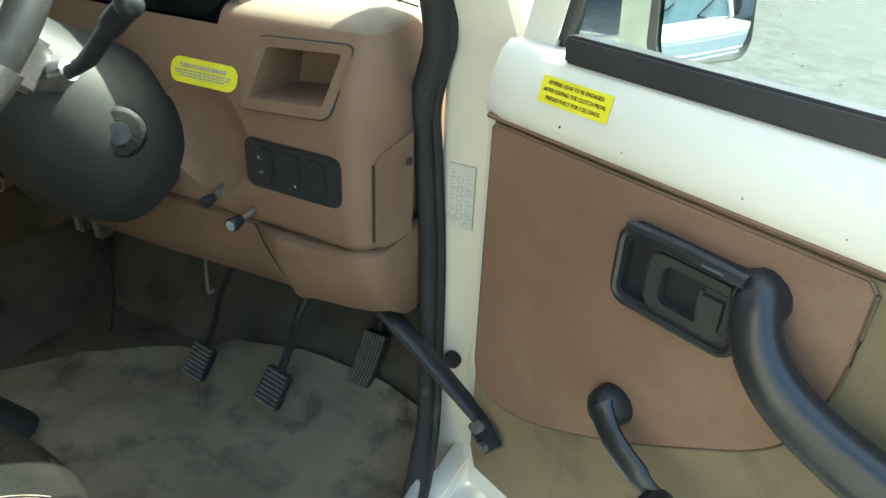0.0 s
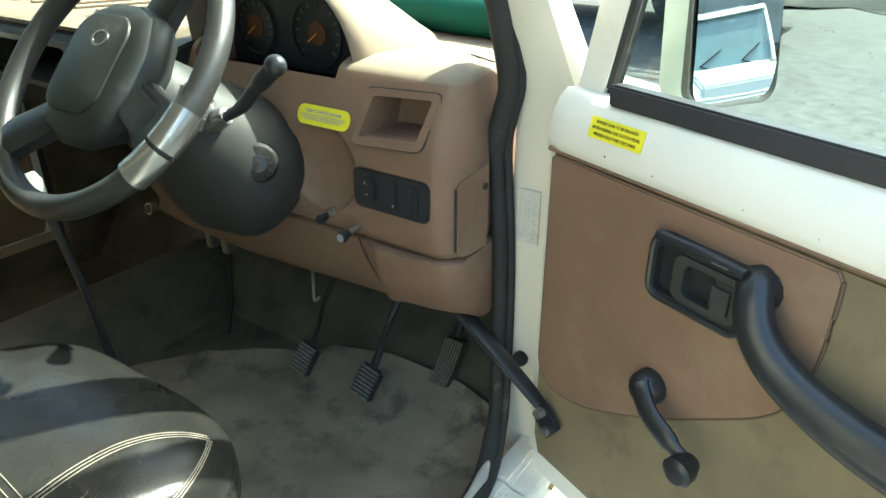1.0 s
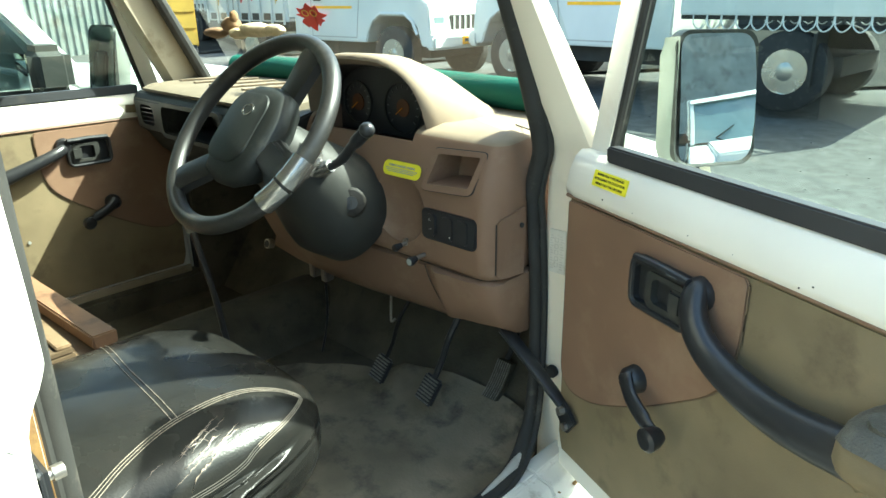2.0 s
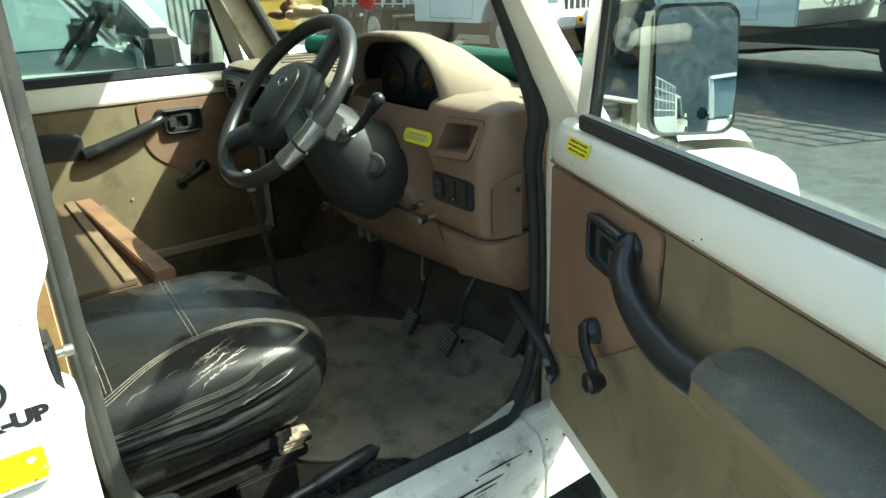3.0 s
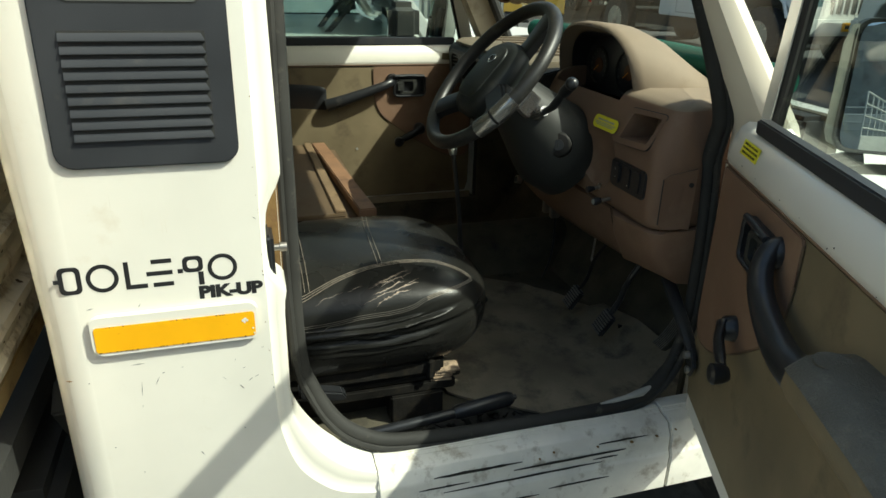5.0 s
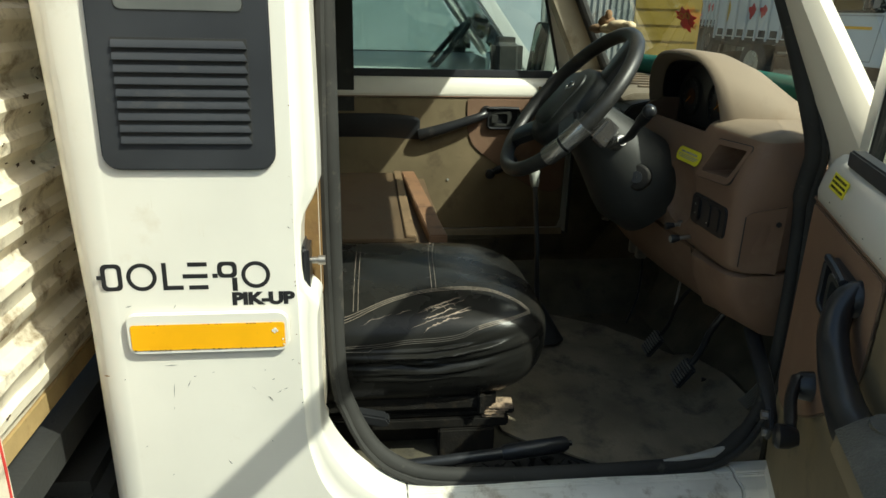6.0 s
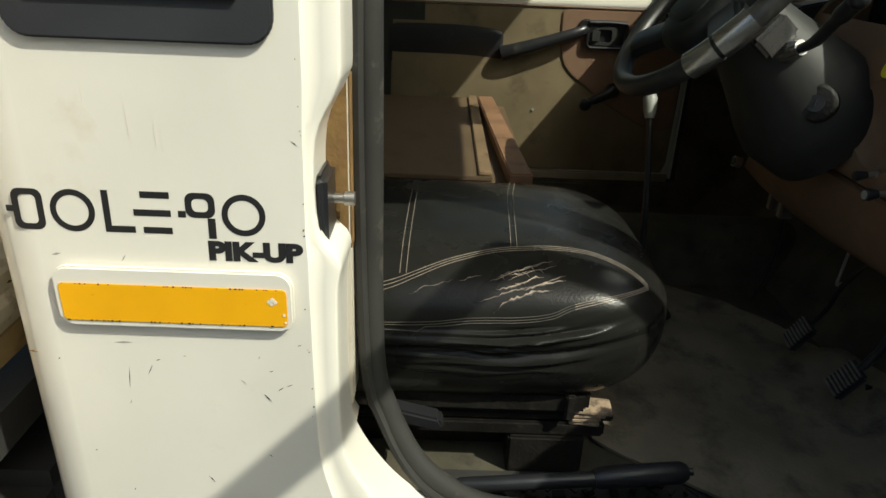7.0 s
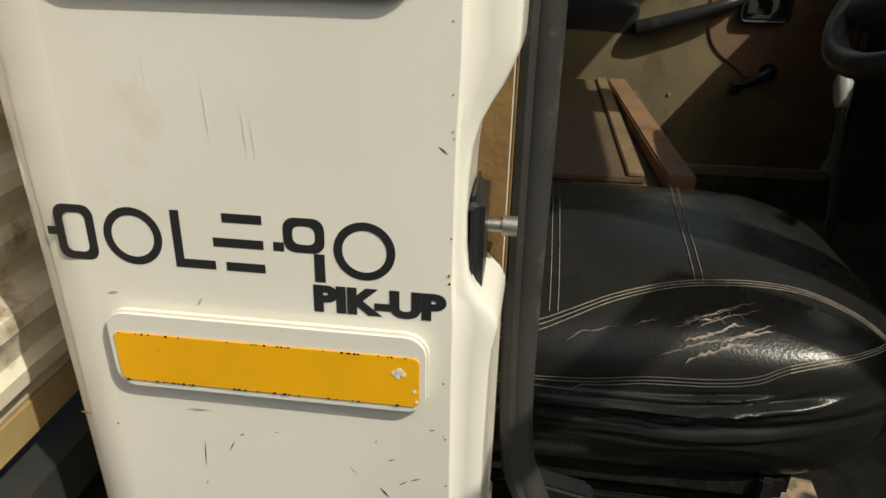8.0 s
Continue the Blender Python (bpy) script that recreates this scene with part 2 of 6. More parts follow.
def prism(pts, axis, a, b, bev=0.0, seg=2, bm=None):
    """A polygon pushed out along an axis. pts: (y, z), (x, z) or (x, y) for axis x, y, z."""
    put = {"x": lambda p, d: (d, p[0], p[1]), "y": lambda p, d: (p[0], d, p[1]), "z": lambda p, d: (p[0], p[1], d)}[axis]
    bb = bmesh.new()
    lo = [bb.verts.new(put(p, a)) for p in pts]
    hi = [bb.verts.new(put(p, b)) for p in pts]
    bb.faces.new(lo), bb.faces.new(hi[::-1])
    for i in range(len(pts)):
        j = (i + 1) % len(pts)
        bb.faces.new((lo[i], lo[j], hi[j], hi[i]))
    bmesh.ops.recalc_face_normals(bb, faces=bb.faces[:])
    if bev:
        bmesh.ops.bevel(bb, geom=bb.edges[:], offset=bev, segments=seg, affect="EDGES", clamp_overlap=True)
    return merge(bm, bb)


def loft(rows, closed=True, caps=True, bm=None):
    """Skins rows of points; closed: each row is a ring."""
    bb = bmesh.new()
    vs = [[bb.verts.new(p) for p in row] for row in rows]
    n = len(rows[0])
    for a, b in zip(vs, vs[1:]):
        for i in range(n if closed else n - 1):
            j = (i + 1) % n
            bb.faces.new((a[i], a[j], b[j], b[i]))
    if caps and closed:
        bb.faces.new(vs[0][::-1]), bb.faces.new(vs[-1])
    return merge(bm, bb)


def smooth_line(pts, steps=6):
    """A Catmull-Rom line through points."""
    pts = [Vector(p) for p in pts]
    out = []
    for i in range(len(pts) - 1):
        p0, p1, p2, p3 = pts[max(i - 1, 0)], pts[i], pts[i + 1], pts[min(i + 2, len(pts) - 1)]
        for k in range(steps):
            t = k / steps
            out.append(0.5 * ((2 * p1) + (p2 - p0) * t + (2 * p0 - 5 * p1 + 4 * p2 - p3) * t * t + (3 * p1 - p0 - 3 * p2 + p3) * t**3))
    return out + [pts[-1]]


def tube(pts, r, seg=10, flat=1.0, up=(0, 0, 1), closed=False, bm=None):
    """A round or flattened bar along a line; r: one radius or one per point."""
    pts = [Vector(p) for p in pts]
    n = len(pts)
    rows = []
    for i, p in enumerate(pts):
        a = pts[(i - 1) % n] if closed or i else p
        b = pts[(i + 1) % n] if closed or i < n - 1 else p
        d = (b - a).normalized()
        u = Vector(up).cross(d)
        u = u.normalized() if u.length > 1e-4 else Vector((1, 0, 0)).cross(d).normalized()
        v = d.cross(u)
        rad = r[i] if isinstance(r, (list, tuple)) else r
        rows.append([p + rad * (math.cos(2 * math.pi * k / seg) * u + flat * math.sin(2 * math.pi * k / seg) * v) for k in range(seg)])
    if closed:
        rows.append(rows[0])
    bb = loft(rows, True, not closed)
    if closed:
        bmesh.ops.remove_doubles(bb, verts=bb.verts[:], dist=1e-6)
    return merge(bm, bb)


def rrect(w, h, r, n=4):
    """A rounded rectangle about the origin."""
    out = []
    for cx, cy, a in ((w / 2 - r, h / 2 - r, 0), (-w / 2 + r, h / 2 - r, 90), (-w / 2 + r, -h / 2 + r, 180), (w / 2 - r, -h / 2 + r, 270)):
        for k in range(n + 1):
            t = radians(a + 90 * k / n)
            out.append((cx + r * math.cos(t), cy + r * math.sin(t)))
    return out


def plate_hole(outer, inner, axis, a, b, bm=None):
    """A plate between two rings of equal count, pushed out along an axis: it has a hole through it."""
    put = {"x": lambda p, d: (d, p[0], p[1]), "y": lambda p, d: (p[0], d, p[1]), "z": lambda p, d: (p[0], p[1], d)}[axis]
    bb = bmesh.new()
    rings = [[bb.verts.new(put(p, d)) for p in ring] for ring, d in ((outer, a), (outer, b), (inner, b), (inner, a))]
    n = len(outer)
    for q, w in ((0, 1), (1, 2), (2, 3), (3, 0)):
        for i in range(n):
            j = (i + 1) % n
            bb.faces.new((rings[q][i], rings[q][j], rings[w][j], rings[w][i]))
    return merge(bm, bb)


def disc(c, r, h, axis="z", seg=24, bev=0.0, bm=None):
    ring = [(math.cos(2 * math.pi * k / seg) * r, math.sin(2 * math.pi * k / seg) * r) for k in range(seg)]
    b = prism(ring, axis, 0, h, bev)
    for v in b.verts:
        v.co += Vector(c)
    return merge(bm, b)


def moved(bm, m):
    bmesh.ops.transform(bm, matrix=m, verts=bm.verts[:])
    return bm


def text(name, words, size, material, m, parent, thick=0.0006, bold=0.0, wide=1.0):
    cu = bpy.data.curves.new(name, "FONT")
    cu.body, cu.size, cu.extrude, cu.offset = words, size, thick, bold
    cu.align_x, cu.align_y = "CENTER", "CENTER"
    tmp = new(name, cu)
    me = bpy.data.meshes.new_from_object(tmp.evaluated_get(bpy.context.evaluated_depsgraph_get()))
    bpy.data.objects.remove(tmp)
    me.materials.clear()
    me.materials.append(material)
    me.transform(m @ Matrix.Diagonal((wide, 1, 1, 1)))
    ob = new(name, me)
    ob.parent = parent
    return ob


def cut(ob, cutter):
    """Takes a bmesh away from a part."""
    me = bpy.data.meshes.new("cutter")
    bmesh.ops.recalc_face_normals(cutter, faces=cutter.faces[:])
    cutter.to_mesh(me)
    cutter.free()
    tool = new("cutter", me)
    mod = ob.modifiers.new("cut", "BOOLEAN")
    mod.object, mod.operation, mod.solver = tool, "DIFFERENCE", "EXACT"
    got = bpy.data.meshes.new_from_object(ob.evaluated_get(bpy.context.evaluated_depsgraph_get()))
    ob.modifiers.clear()
    old, ob.data = ob.data, got
    got.name = old.name
    bpy.data.meshes.remove(old)
    bpy.data.objects.remove(tool)
    bpy.data.meshes.remove(me)
    return ob


def lean(bm, z0=0.95, k=0.045, sign=1):
    """Tilts a cab side inwards above z0."""
    geom = bm.verts[:] + bm.edges[:] + bm.faces[:]
    bmesh.ops.bisect_plane(bm, geom=geom, plane_co=(0, 0, z0), plane_no=(0, 0, 1))
    for v in bm.verts:
        if v.co.z > z0:
            v.co.x -= sign * k * (v.co.z - z0)
    return bm


XC = -0.06  # the middle of the cab

# ---- ground ----
def ground_z(x, y):
    return 0.072 * max(0.0, min(y, 12.0) - 1.8)


bm = bmesh.new()
xs = [-400, -120, -60] + [i * 1.5 for i in range(-24, 25)] + [60, 120, 400]
ys = [-400, -120, -60, -30] + [i * 1.5 for i in range(-12, 21)] + [60, 120, 400]
rows = []
for y in ys:
    rows.append([(x, y, ground_z(x, min(y, 40)) + (0.015 * noise.noise((x * 0.5, y * 0.5, 0)) if abs(x) < 30 and abs(y) < 25 else 0)) for x in xs])
loft(rows, closed=False, bm=bm)
ground = part("ground", bm, GROUND, label="dusty grey concrete yard, cracked and littered", category="ground", kind="structure")

# dirt along the yard's edge; its darkness is painted shade
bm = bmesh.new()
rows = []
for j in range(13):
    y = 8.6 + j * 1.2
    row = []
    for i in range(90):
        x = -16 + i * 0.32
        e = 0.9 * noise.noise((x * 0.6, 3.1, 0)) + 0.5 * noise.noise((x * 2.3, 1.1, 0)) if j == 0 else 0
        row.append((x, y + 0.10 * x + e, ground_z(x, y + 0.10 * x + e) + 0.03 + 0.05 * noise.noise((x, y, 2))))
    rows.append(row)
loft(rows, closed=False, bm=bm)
part("dirt_strip", bm, DIRT_SHADE, label="strip of dirt along the yard's edge, darkened to stand for shade", category="dirt", kind="structure")

random.seed(4)
bm = bmesh.new()
for k in range(1500):
    x, y = random.uniform(-3, 9), random.uniform(2.2, 13)
    b = bmesh.new()
    bmesh.ops.create_icosphere(b, subdivisions=1, radius=random.uniform(0.003, 0.011))
    for v in b.verts:
        v.co = v.co * random.uniform(0.6, 1.4)
        v.co.z *= 0.4
        v.co += Vector((x, y, ground_z(x, y) + 0.012))
    merge(bm, b)
part("gravel", bm, STONE, label="scattered grey grit and litter on the yard", category="gravel", kind="stuff")

# ---- the pickup's cab ----
cab = thing("pickup_cab", "white pickup cab with worn paint and an open driver's doorway", "pickup truck")

OPEN = [(0.062, 1.19), (0.058, 1.15), (0.036, 1.1), (0.036, 1.01), (0.058, 0.975), (0.054, 0.93), (0.054, 0.77), (0.063, 0.715), (0.096, 0.655), (0.135, 0.612), (0.165, 0.592), (0.2, 0.578)]
FOLD = [(0.027, 1.19), (0.027, 1.15), (0.0255, 1.10), (0.0255, 1.01), (0.027, 0.975), (0.027, 0.93), (0.029, 0.77), (0.036, 0.70), (0.060, 0.625), (0.105, 0.572), (0.148, 0.548), (0.20, 0.536)]
EDGE_O = [(0.055, 1.75), (0.059, 1.40)] + OPEN
EDGE_F = [(0.027, 1.75), (0.027, 1.40)] + FOLD
fine_o = [(p.x, p.y) for p in smooth_line([(y, z, 0) for y, z in EDGE_O], 4)]
fine_f = [(p.x, p.y) for p in smooth_line([(y, z, 0) for y, z in EDGE_F], 4)]
bm = prism([(-0.240, 0.47), (-0.240, 1.75)] + fine_f + [(0.20, 0.47)], "x", 0.722, 0.735)
side = part("side_panel", lean(bm), WHITE, cab, "white side panel with dents, scratches and runs", smooth=25)
rows = []
for x, t in ((0.735, 0.0), (0.7335, 0.04), (0.7285, 0.14), (0.7275, 0.5), (0.7265, 0.90), (0.7245, 0.97), (0.7205, 1.0), (0.70, 1.03), (0.655, 1.06)):
    row = []
    for (y0, z0), (y1, z1) in zip(fine_f, fine_o):
        y, z = y0 + (y1 - y0) * t, z0 + (z1 - z0) * t
        row.append((x - 0.045 * max(0, z - 0.95), y, z))
    rows.append(row)
part("doorway_flange", loft(rows, closed=False), WHITE, cab, "white pressed flange round the doorway", smooth=60)
rows = []
for z in (0.47, 0.7, 0.95, 1.2, 1.5, 1.75):
    dx = 0.045 * max(0, z - 0.95)
    e = 0.056 + 0.05 * max(0, z - 0.95)
    rows.append([(0.7348 - dx, -0.2385, z)] + [(0.697 + 0.038 * math.cos(radians(a)) - dx, -0.240 - e * math.sin(radians(a)), z) for a in (0, 8, 16, 26, 38, 50, 64, 78, 90)] + [(0.62, -0.240 - e, z)])
part("rear_corner", loft(rows, closed=False), WHITE, cab)
# flange behind the outer skin, turned towards the doorway
bm = lean(prism([(0.0, 0.70), (0.0, 1.75), (0.028, 1.75), (0.028, 0.78), (0.05, 0.72), (0.06, 0.70)], "x", 0.60, 0.716))
prism([(0.0, 0.45), (0.0, 0.699), (0.06, 0.699), (0.09, 0.65), (0.14, 0.592), (0.19, 0.568), (0.26, 0.564), (0.26, 0.45)], "x", 0.65, 0.716, bm=bm)
prism([(0.0, 0.72), (0.0, 1.70), (0.058, 1.70), (0.058, 0.74)], "x", 0.59, 0.645, bm=bm)
part("doorway_jamb", bm, WHITE_IN, cab)
bm = box(0.6455, 0.648, 0.0, 0.057, 0.955, 1.15, 0.0005)
box(0.60, 0.644, 0.0585, 0.060, 0.955, 1.15, 0.0005, bm=bm)
part("bare_patch", bm, RUST, cab, "rust-coloured bare patch on the door jamb")
bm = box(0.650, 0.716, 0.0285, 0.045, 0.984, 1.062, 0.007, 3)
strk = part("striker_plate", bm, BLACKP, cab, "black striker plate")
bm = tube([(0.668, 0.04, 1.024), (0.668, 0.058, 1.024)], 0.0055, 14)
tube([(0.668, 0.056, 1.024), (0.668, 0.067, 1.024)], 0.0078, 14, bm=bm)
part("striker_pin", bm, STEEL, strk, "steel striker pin")

# sill
sillp = [(0.750, 0.41), (0.750, 0.494), (0.746, 0.503), (0.7425, 0.508), (0.742, 0.534), (0.738, 0.548), (0.7335, 0.552), (0.730, 0.562), (0.722, 0.569), (0.694, 0.573), (0.690, 0.579), (0.655, 0.579), (0.655, 0.41)]
part("door_sill", prism(sillp, "y", 0.2005, 0.835, 0.003), SILLW, cab, "chipped white door sill with black scuffs")
part("front_sill", prism(sillp, "y", 0.838, 1.06, 0.003), SILLW, cab)
for (y, z, ln, w, x) in ((0.40, 0.547, 0.16, 0.007, 0.7395), (0.60, 0.532, 0.22, 0.006, 0.7425), (0.50, 0.5115, 0.30, 0.005, 0.7435), (0.72, 0.554, 0.10, 0.005, 0.739), (0.33, 0.525, 0.09, 0.004, 0.7425), (0.68, 0.520, 0.05, 0.004, 0.7425), (0.45, 0.465, 0.14, 0.006, 0.7505), (0.62, 0.475, 0.12, 0.005, 0.7505)):
    top_, low_ = [], []
    for k in range(13):
        t = k / 12
        h = w * 0.72 * math.sin(math.pi * min(1, t * 0.93 + 0.04)) ** 0.7
        yy = y + ln * (t - 0.5) * 1.15
        top_.append((yy, z + h * (0.75 + 0.5 * noise.noise((yy * 90, z * 50, 1)))))
        low_.append((yy, z - 0.0002 - 0.7 * h * (0.6 + 0.9 * abs(noise.noise((yy * 120, z * 50, 3))))))
    b = prism(top_ + low_[::-1], "x", x, x + 0.0006)
    part("scuff", b, RUBBER, cab)

for y, z, r in ((0.90, 0.545, 0.006), (0.915, 0.540, 0.004), (0.955, 0.552, 0.003), (0.80, 0.548, 0.003), (0.74, 0.545, 0.0035), (0.56, 0.556, 0.002), (0.53, 0.546, 0.0018), (0.66, 0.549, 0.0022), (0.845, 0.556, 0.002)):
    b = prism([(y + r * (1 + 0.5 * math.sin(k * 2.3)) * math.cos(k * 0.785), z + 0.6 * r * math.sin(k * 0.785)) for k in range(8)], "x", 0.7380, 0.7428)
    part("rust_chip", b, RUST, cab)
# ribbed rubber on the floor by the sill
part("floor_rubber", box(0.50, 0.652, 0.17, 0.655, 0.5035, 0.5062), RUBBER, cab, "black floor rubber beside the sill")
bm = bmesh.new()
for i in range(5):
    for j in range(13):
        b = box(-0.011, 0.011, -0.0028, 0.0028, 0, 0.004)
        merge(bm, moved(b, Matrix.Translation((0.535 + i * 0.026, 0.22 + j * 0.032, 0.5062)) @ Matrix.Rotation(radians(40 if (i + j) % 2 else -40), 4, "Z")))
part("floor_tread", bm, RUBBER, cab, "raised tread of the black floor rubber")

# pillars
def pillar(pts, low=0.0, slope=0.5, foot=0.0):
    rows = []
    for z in (0.5, 0.8, 1.0, 1.165, 1.19, 1.3, 1.5, 1.74):
        if z < low:
            continue
        dy = -slope * max(0, z - 1.175)
        dx = -0.03 * max(0, z - 1.175)
        thin = 0.0 if low else max(0, z - 1.19)
        rows.append([(x + (dx if x > XC else -dx) + (foot if 2 < k < 6 and z < 1.17 else 0) - thin * (0, 0, 0.05, 0.11, 0.15, 0.15, 0.15, 0.10, 0)[k], y + dy - thin * (0, 0, 0.02, 0.05, 0.09, 0.13, 0.13, 0.13, 0.04)[k], z) for k, (x, y) in enumerate(pts)])
    return loft(rows)


APIL = [(0.608, 0.958), (0.625, 0.949), (0.66, 0.951), (0.698, 0.963), (0.711, 0.985), (0.714, 1.010), (0.694, 1.045), (0.63, 1.070), (0.606, 1.05)]
part("windscreen_pillar", pillar(APIL, 0, 0.52, 0.024), WHITE_IN, cab, "cream windscreen pillar with a weld line")
LPIL = [(-0.12 - x, y - 0.03) for x, y in APIL]
part("windscreen_pillar", pillar(LPIL, 1.165), LINING, cab, "beige-lined windscreen pillar")
b = tube([(x, y - 0.0005, 1.186 + 0.002 * math.sin(40 * x)) for x, y in APIL[:6]], 0.0022, 6)
part("weld_line", b, PRINT, cab)
b = tube([(0.594, 1.005, 1.2), (0.594, 0.73, 1.73)], 0.013, 10)
part("windscreen_rubber", b, RUBBER, cab)
b = tube([(-0.705, 1.01, 1.2), (-0.705, 0.745, 1.73)], 0.018, 10)
part("windscreen_rubber", b, RUBBER, cab)
b = box(0.624, 0.660, 0.9462, 0.9485, 0.952, 1.038)
lab = part("paint_label", b, LABEL, cab, "faded printed label with small unreadable lines")
for k in range(5):
    z = 0.968 + k * 0.0125
    o = [(0.640 + x, z + y) for x, y in rrect(0.0080, 0.0085, 0.001, 1)]
    i = [(0.640 + x, z + y) for x, y in rrect(0.0068, 0.0073, 0.001, 1)]
    part("print_box", plate_hole(o, i, "y", 0.9455, 0.9461), PRINT, lab)
for k in range(14):
    z = 0.960 + k * 0.0050
    part("print_line", box(0.6265, 0.6335 - 0.002 * (k % 3), 0.9457, 0.9461, z, z + 0.0012), PRINT, lab)
    part("print_line", box(0.6475 + 0.001 * (k % 2), 0.6575 - 0.003 * ((k + 1) % 3), 0.9457, 0.9461, z, z + 0.0012), PRINT, lab)
b = disc((0.645, 0.951, 0.740), 0.013, -0.014, "y", 18, 0.003)
part("rubber_grommet", b, RUBBER, cab, "black rubber door stop")

# rubber seal round the doorway
loop = [(0.605, 0.076, 1.66), (0.605, 0.076, 1.4), (0.605, 0.077, 1.1), (0.607, 0.079, 0.80), (0.614, 0.099, 0.71), (0.638, 0.142, 0.640), (0.656, 0.20, 0.604), (0.664, 0.27, 0.590), (0.668, 0.42, 0.584), (0.668, 0.65, 0.583), (0.662, 0.79, 0.592), (0.636, 0.88, 0.640), (0.614, 0.925, 0.735), (0.606, 0.933, 0.90), (0.595, 0.933, 1.04), (0.591, 0.930, 1.10), (0.600, 0.928, 1.148), (0.612, 0.922, 1.19), (0.614, 0.902, 1.25), (0.612, 0.842, 1.39), (0.61, 0.762, 1.55), (0.605, 0.70, 1.66), (0.603, 0.63, 1.695), (0.605, 0.40, 1.70), (0.605, 0.15, 1.69)]
line = smooth_line(loop + [loop[0]], 5)[:-1]
SEAL_R = [0.0155] * 6 + [0.0145] * 5 + [0.012] * 4 + [0.0155] * 10
seal_r = [SEAL_R[min(k // 5, 24)] for k in range(len(line))]
part("door_seal", tube(line, seal_r, 12, up=(1, 0.2, 0), closed=True), RUBBER, cab, "dusty black rubber door seal")
line2 = [p + Vector((0.012, 0, 0)) + (Vector((0, 0.32, 1.1)) - Vector((0, p.y, p.z))).normalized() * -0.012 for p in line]
part("seal_lip", tube(line2, 0.008, 8, up=(1, 0.2, 0), closed=True), RUBBER, cab)
b = tube([(0.668, 0.70, 0.5985), (0.667, 0.73, 0.599), (0.666, 0.765, 0.602), (0.664, 0.80, 0.606), (0.658, 0.83, 0.614)], [0.002, 0.005, 0.006, 0.0095, 0.004], 10)
part("seal_patch", b, FAINT, cab, "pale worn patch on the sill seal")

# shell
b = prism([(-0.30, 1.72), (-0.30, 1.755), (-0.2, 1.775), (0.4, 1.785), (0.76, 1.765), (0.850, 1.718), (0.815, 1.698), (0.60, 1.72)], "x", -0.80, 0.69, 0.008)
part("roof", b, WHITE, cab)
part("roof_rail", box(0.607, 0.69, -0.29, 0.70, 1.66, 1.74, 0.01), WHITE_IN, cab)
part("roof_rail", box(-0.81, -0.73, -0.29, 0.70, 1.66, 1.74, 0.01), WHITE_IN, cab)
b = plate_hole([(-0.81, 0.47), (0.70, 0.47), (0.68, 1.73), (-0.80, 1.73)], [(-0.62, 1.18), (0.50, 1.18), (0.48, 1.60), (-0.60, 1.60)], "y", -0.294, -0.262)
part("rear_wall", b, WHITE_IN, cab)
b = prism([(-0.62, 1.18), (0.50, 1.18), (0.48, 1.60), (-0.60, 1.60)], "y", -0.281, -0.277)
rw = part("rear_window", b, GLASS, cab)
rw.visible_shadow = False
b = lean(prism([(-0.29, 0.47), (-0.29, 1.73), (0.10, 1.73), (0.10, 0.47)], "x", -0.855, -0.80), sign=-1)
part("left_side_panel", b, GREYP, cab, "dark inner trim behind the passenger door")
part("left_sill", box(-0.855, -0.77, 0.102, 1.06, 0.45, 0.585, 0.012), DARKFLOOR, cab, "dark rubber-covered left door sill")
part("left_cowl_side", box(-0.86, -0.792, 0.929, 1.10, 0.45, 1.165, 0.01), DARK, cab)
part("floor_pan", box(-0.80, 0.654, -0.262, 1.02, 0.47, 0.505), DARKFLOOR, cab, "dark rubber-covered cab floor")
b = prism([(0.99, 0.49), (1.02, 0.47), (1.24, 0.78), (1.24, 1.18), (1.215, 1.18), (1.215, 0.80)], "x", -0.80, 0.606)
part("toe_board", b, DARKFLOOR, cab)
b = prism([(-0.47, 0.505), (-0.44, 0.58), (-0.40, 0.62), (-0.36, 0.632), (-0.30, 0.632), (-0.26, 0.618), (-0.23, 0.58), (-0.20, 0.505)], "y", 0.30, 1.16)
tun = part("gearbox_tunnel", b, DARKFLOOR, cab, "ribbed dark rubber over the gearbox tunnel")
part("cable", tube(smooth_line([(-0.096, 0.94, 0.80), (-0.098, 0.95, 0.70), (-0.106, 0.95, 0.60), (-0.105, 0.925, 0.517)], 5), 0.0035, 8), BLACKP, cab, "thin black cable down to the floor")
part("kick_panel", box(0.585, 0.606, 0.955, 1.22, 0.5, 1.0, 0.004), DARKFLOOR, cab)
part("kick_panel", box(-0.79, -0.765, 0.93, 1.22, 0.5, 1.0, 0.004), DARKFLOOR, cab)

# glass and bonnet
ws = lambda z: 1.135 - 0.55 * (z - 1.18)
b = loft([[(-0.72, ws(1.18), 1.18), (-0.06, ws(1.18) + 0.015, 1.18), (0.60, ws(1.18), 1.18)], [(-0.68, ws(1.72), 1.72), (-0.06, ws(1.72) + 0.012, 1.72), (0.57, ws(1.72), 1.72)]], closed=False)
screen = part("windscreen", b, GLASS, cab, "clear windscreen")
screen.visible_shadow = False
rows = []
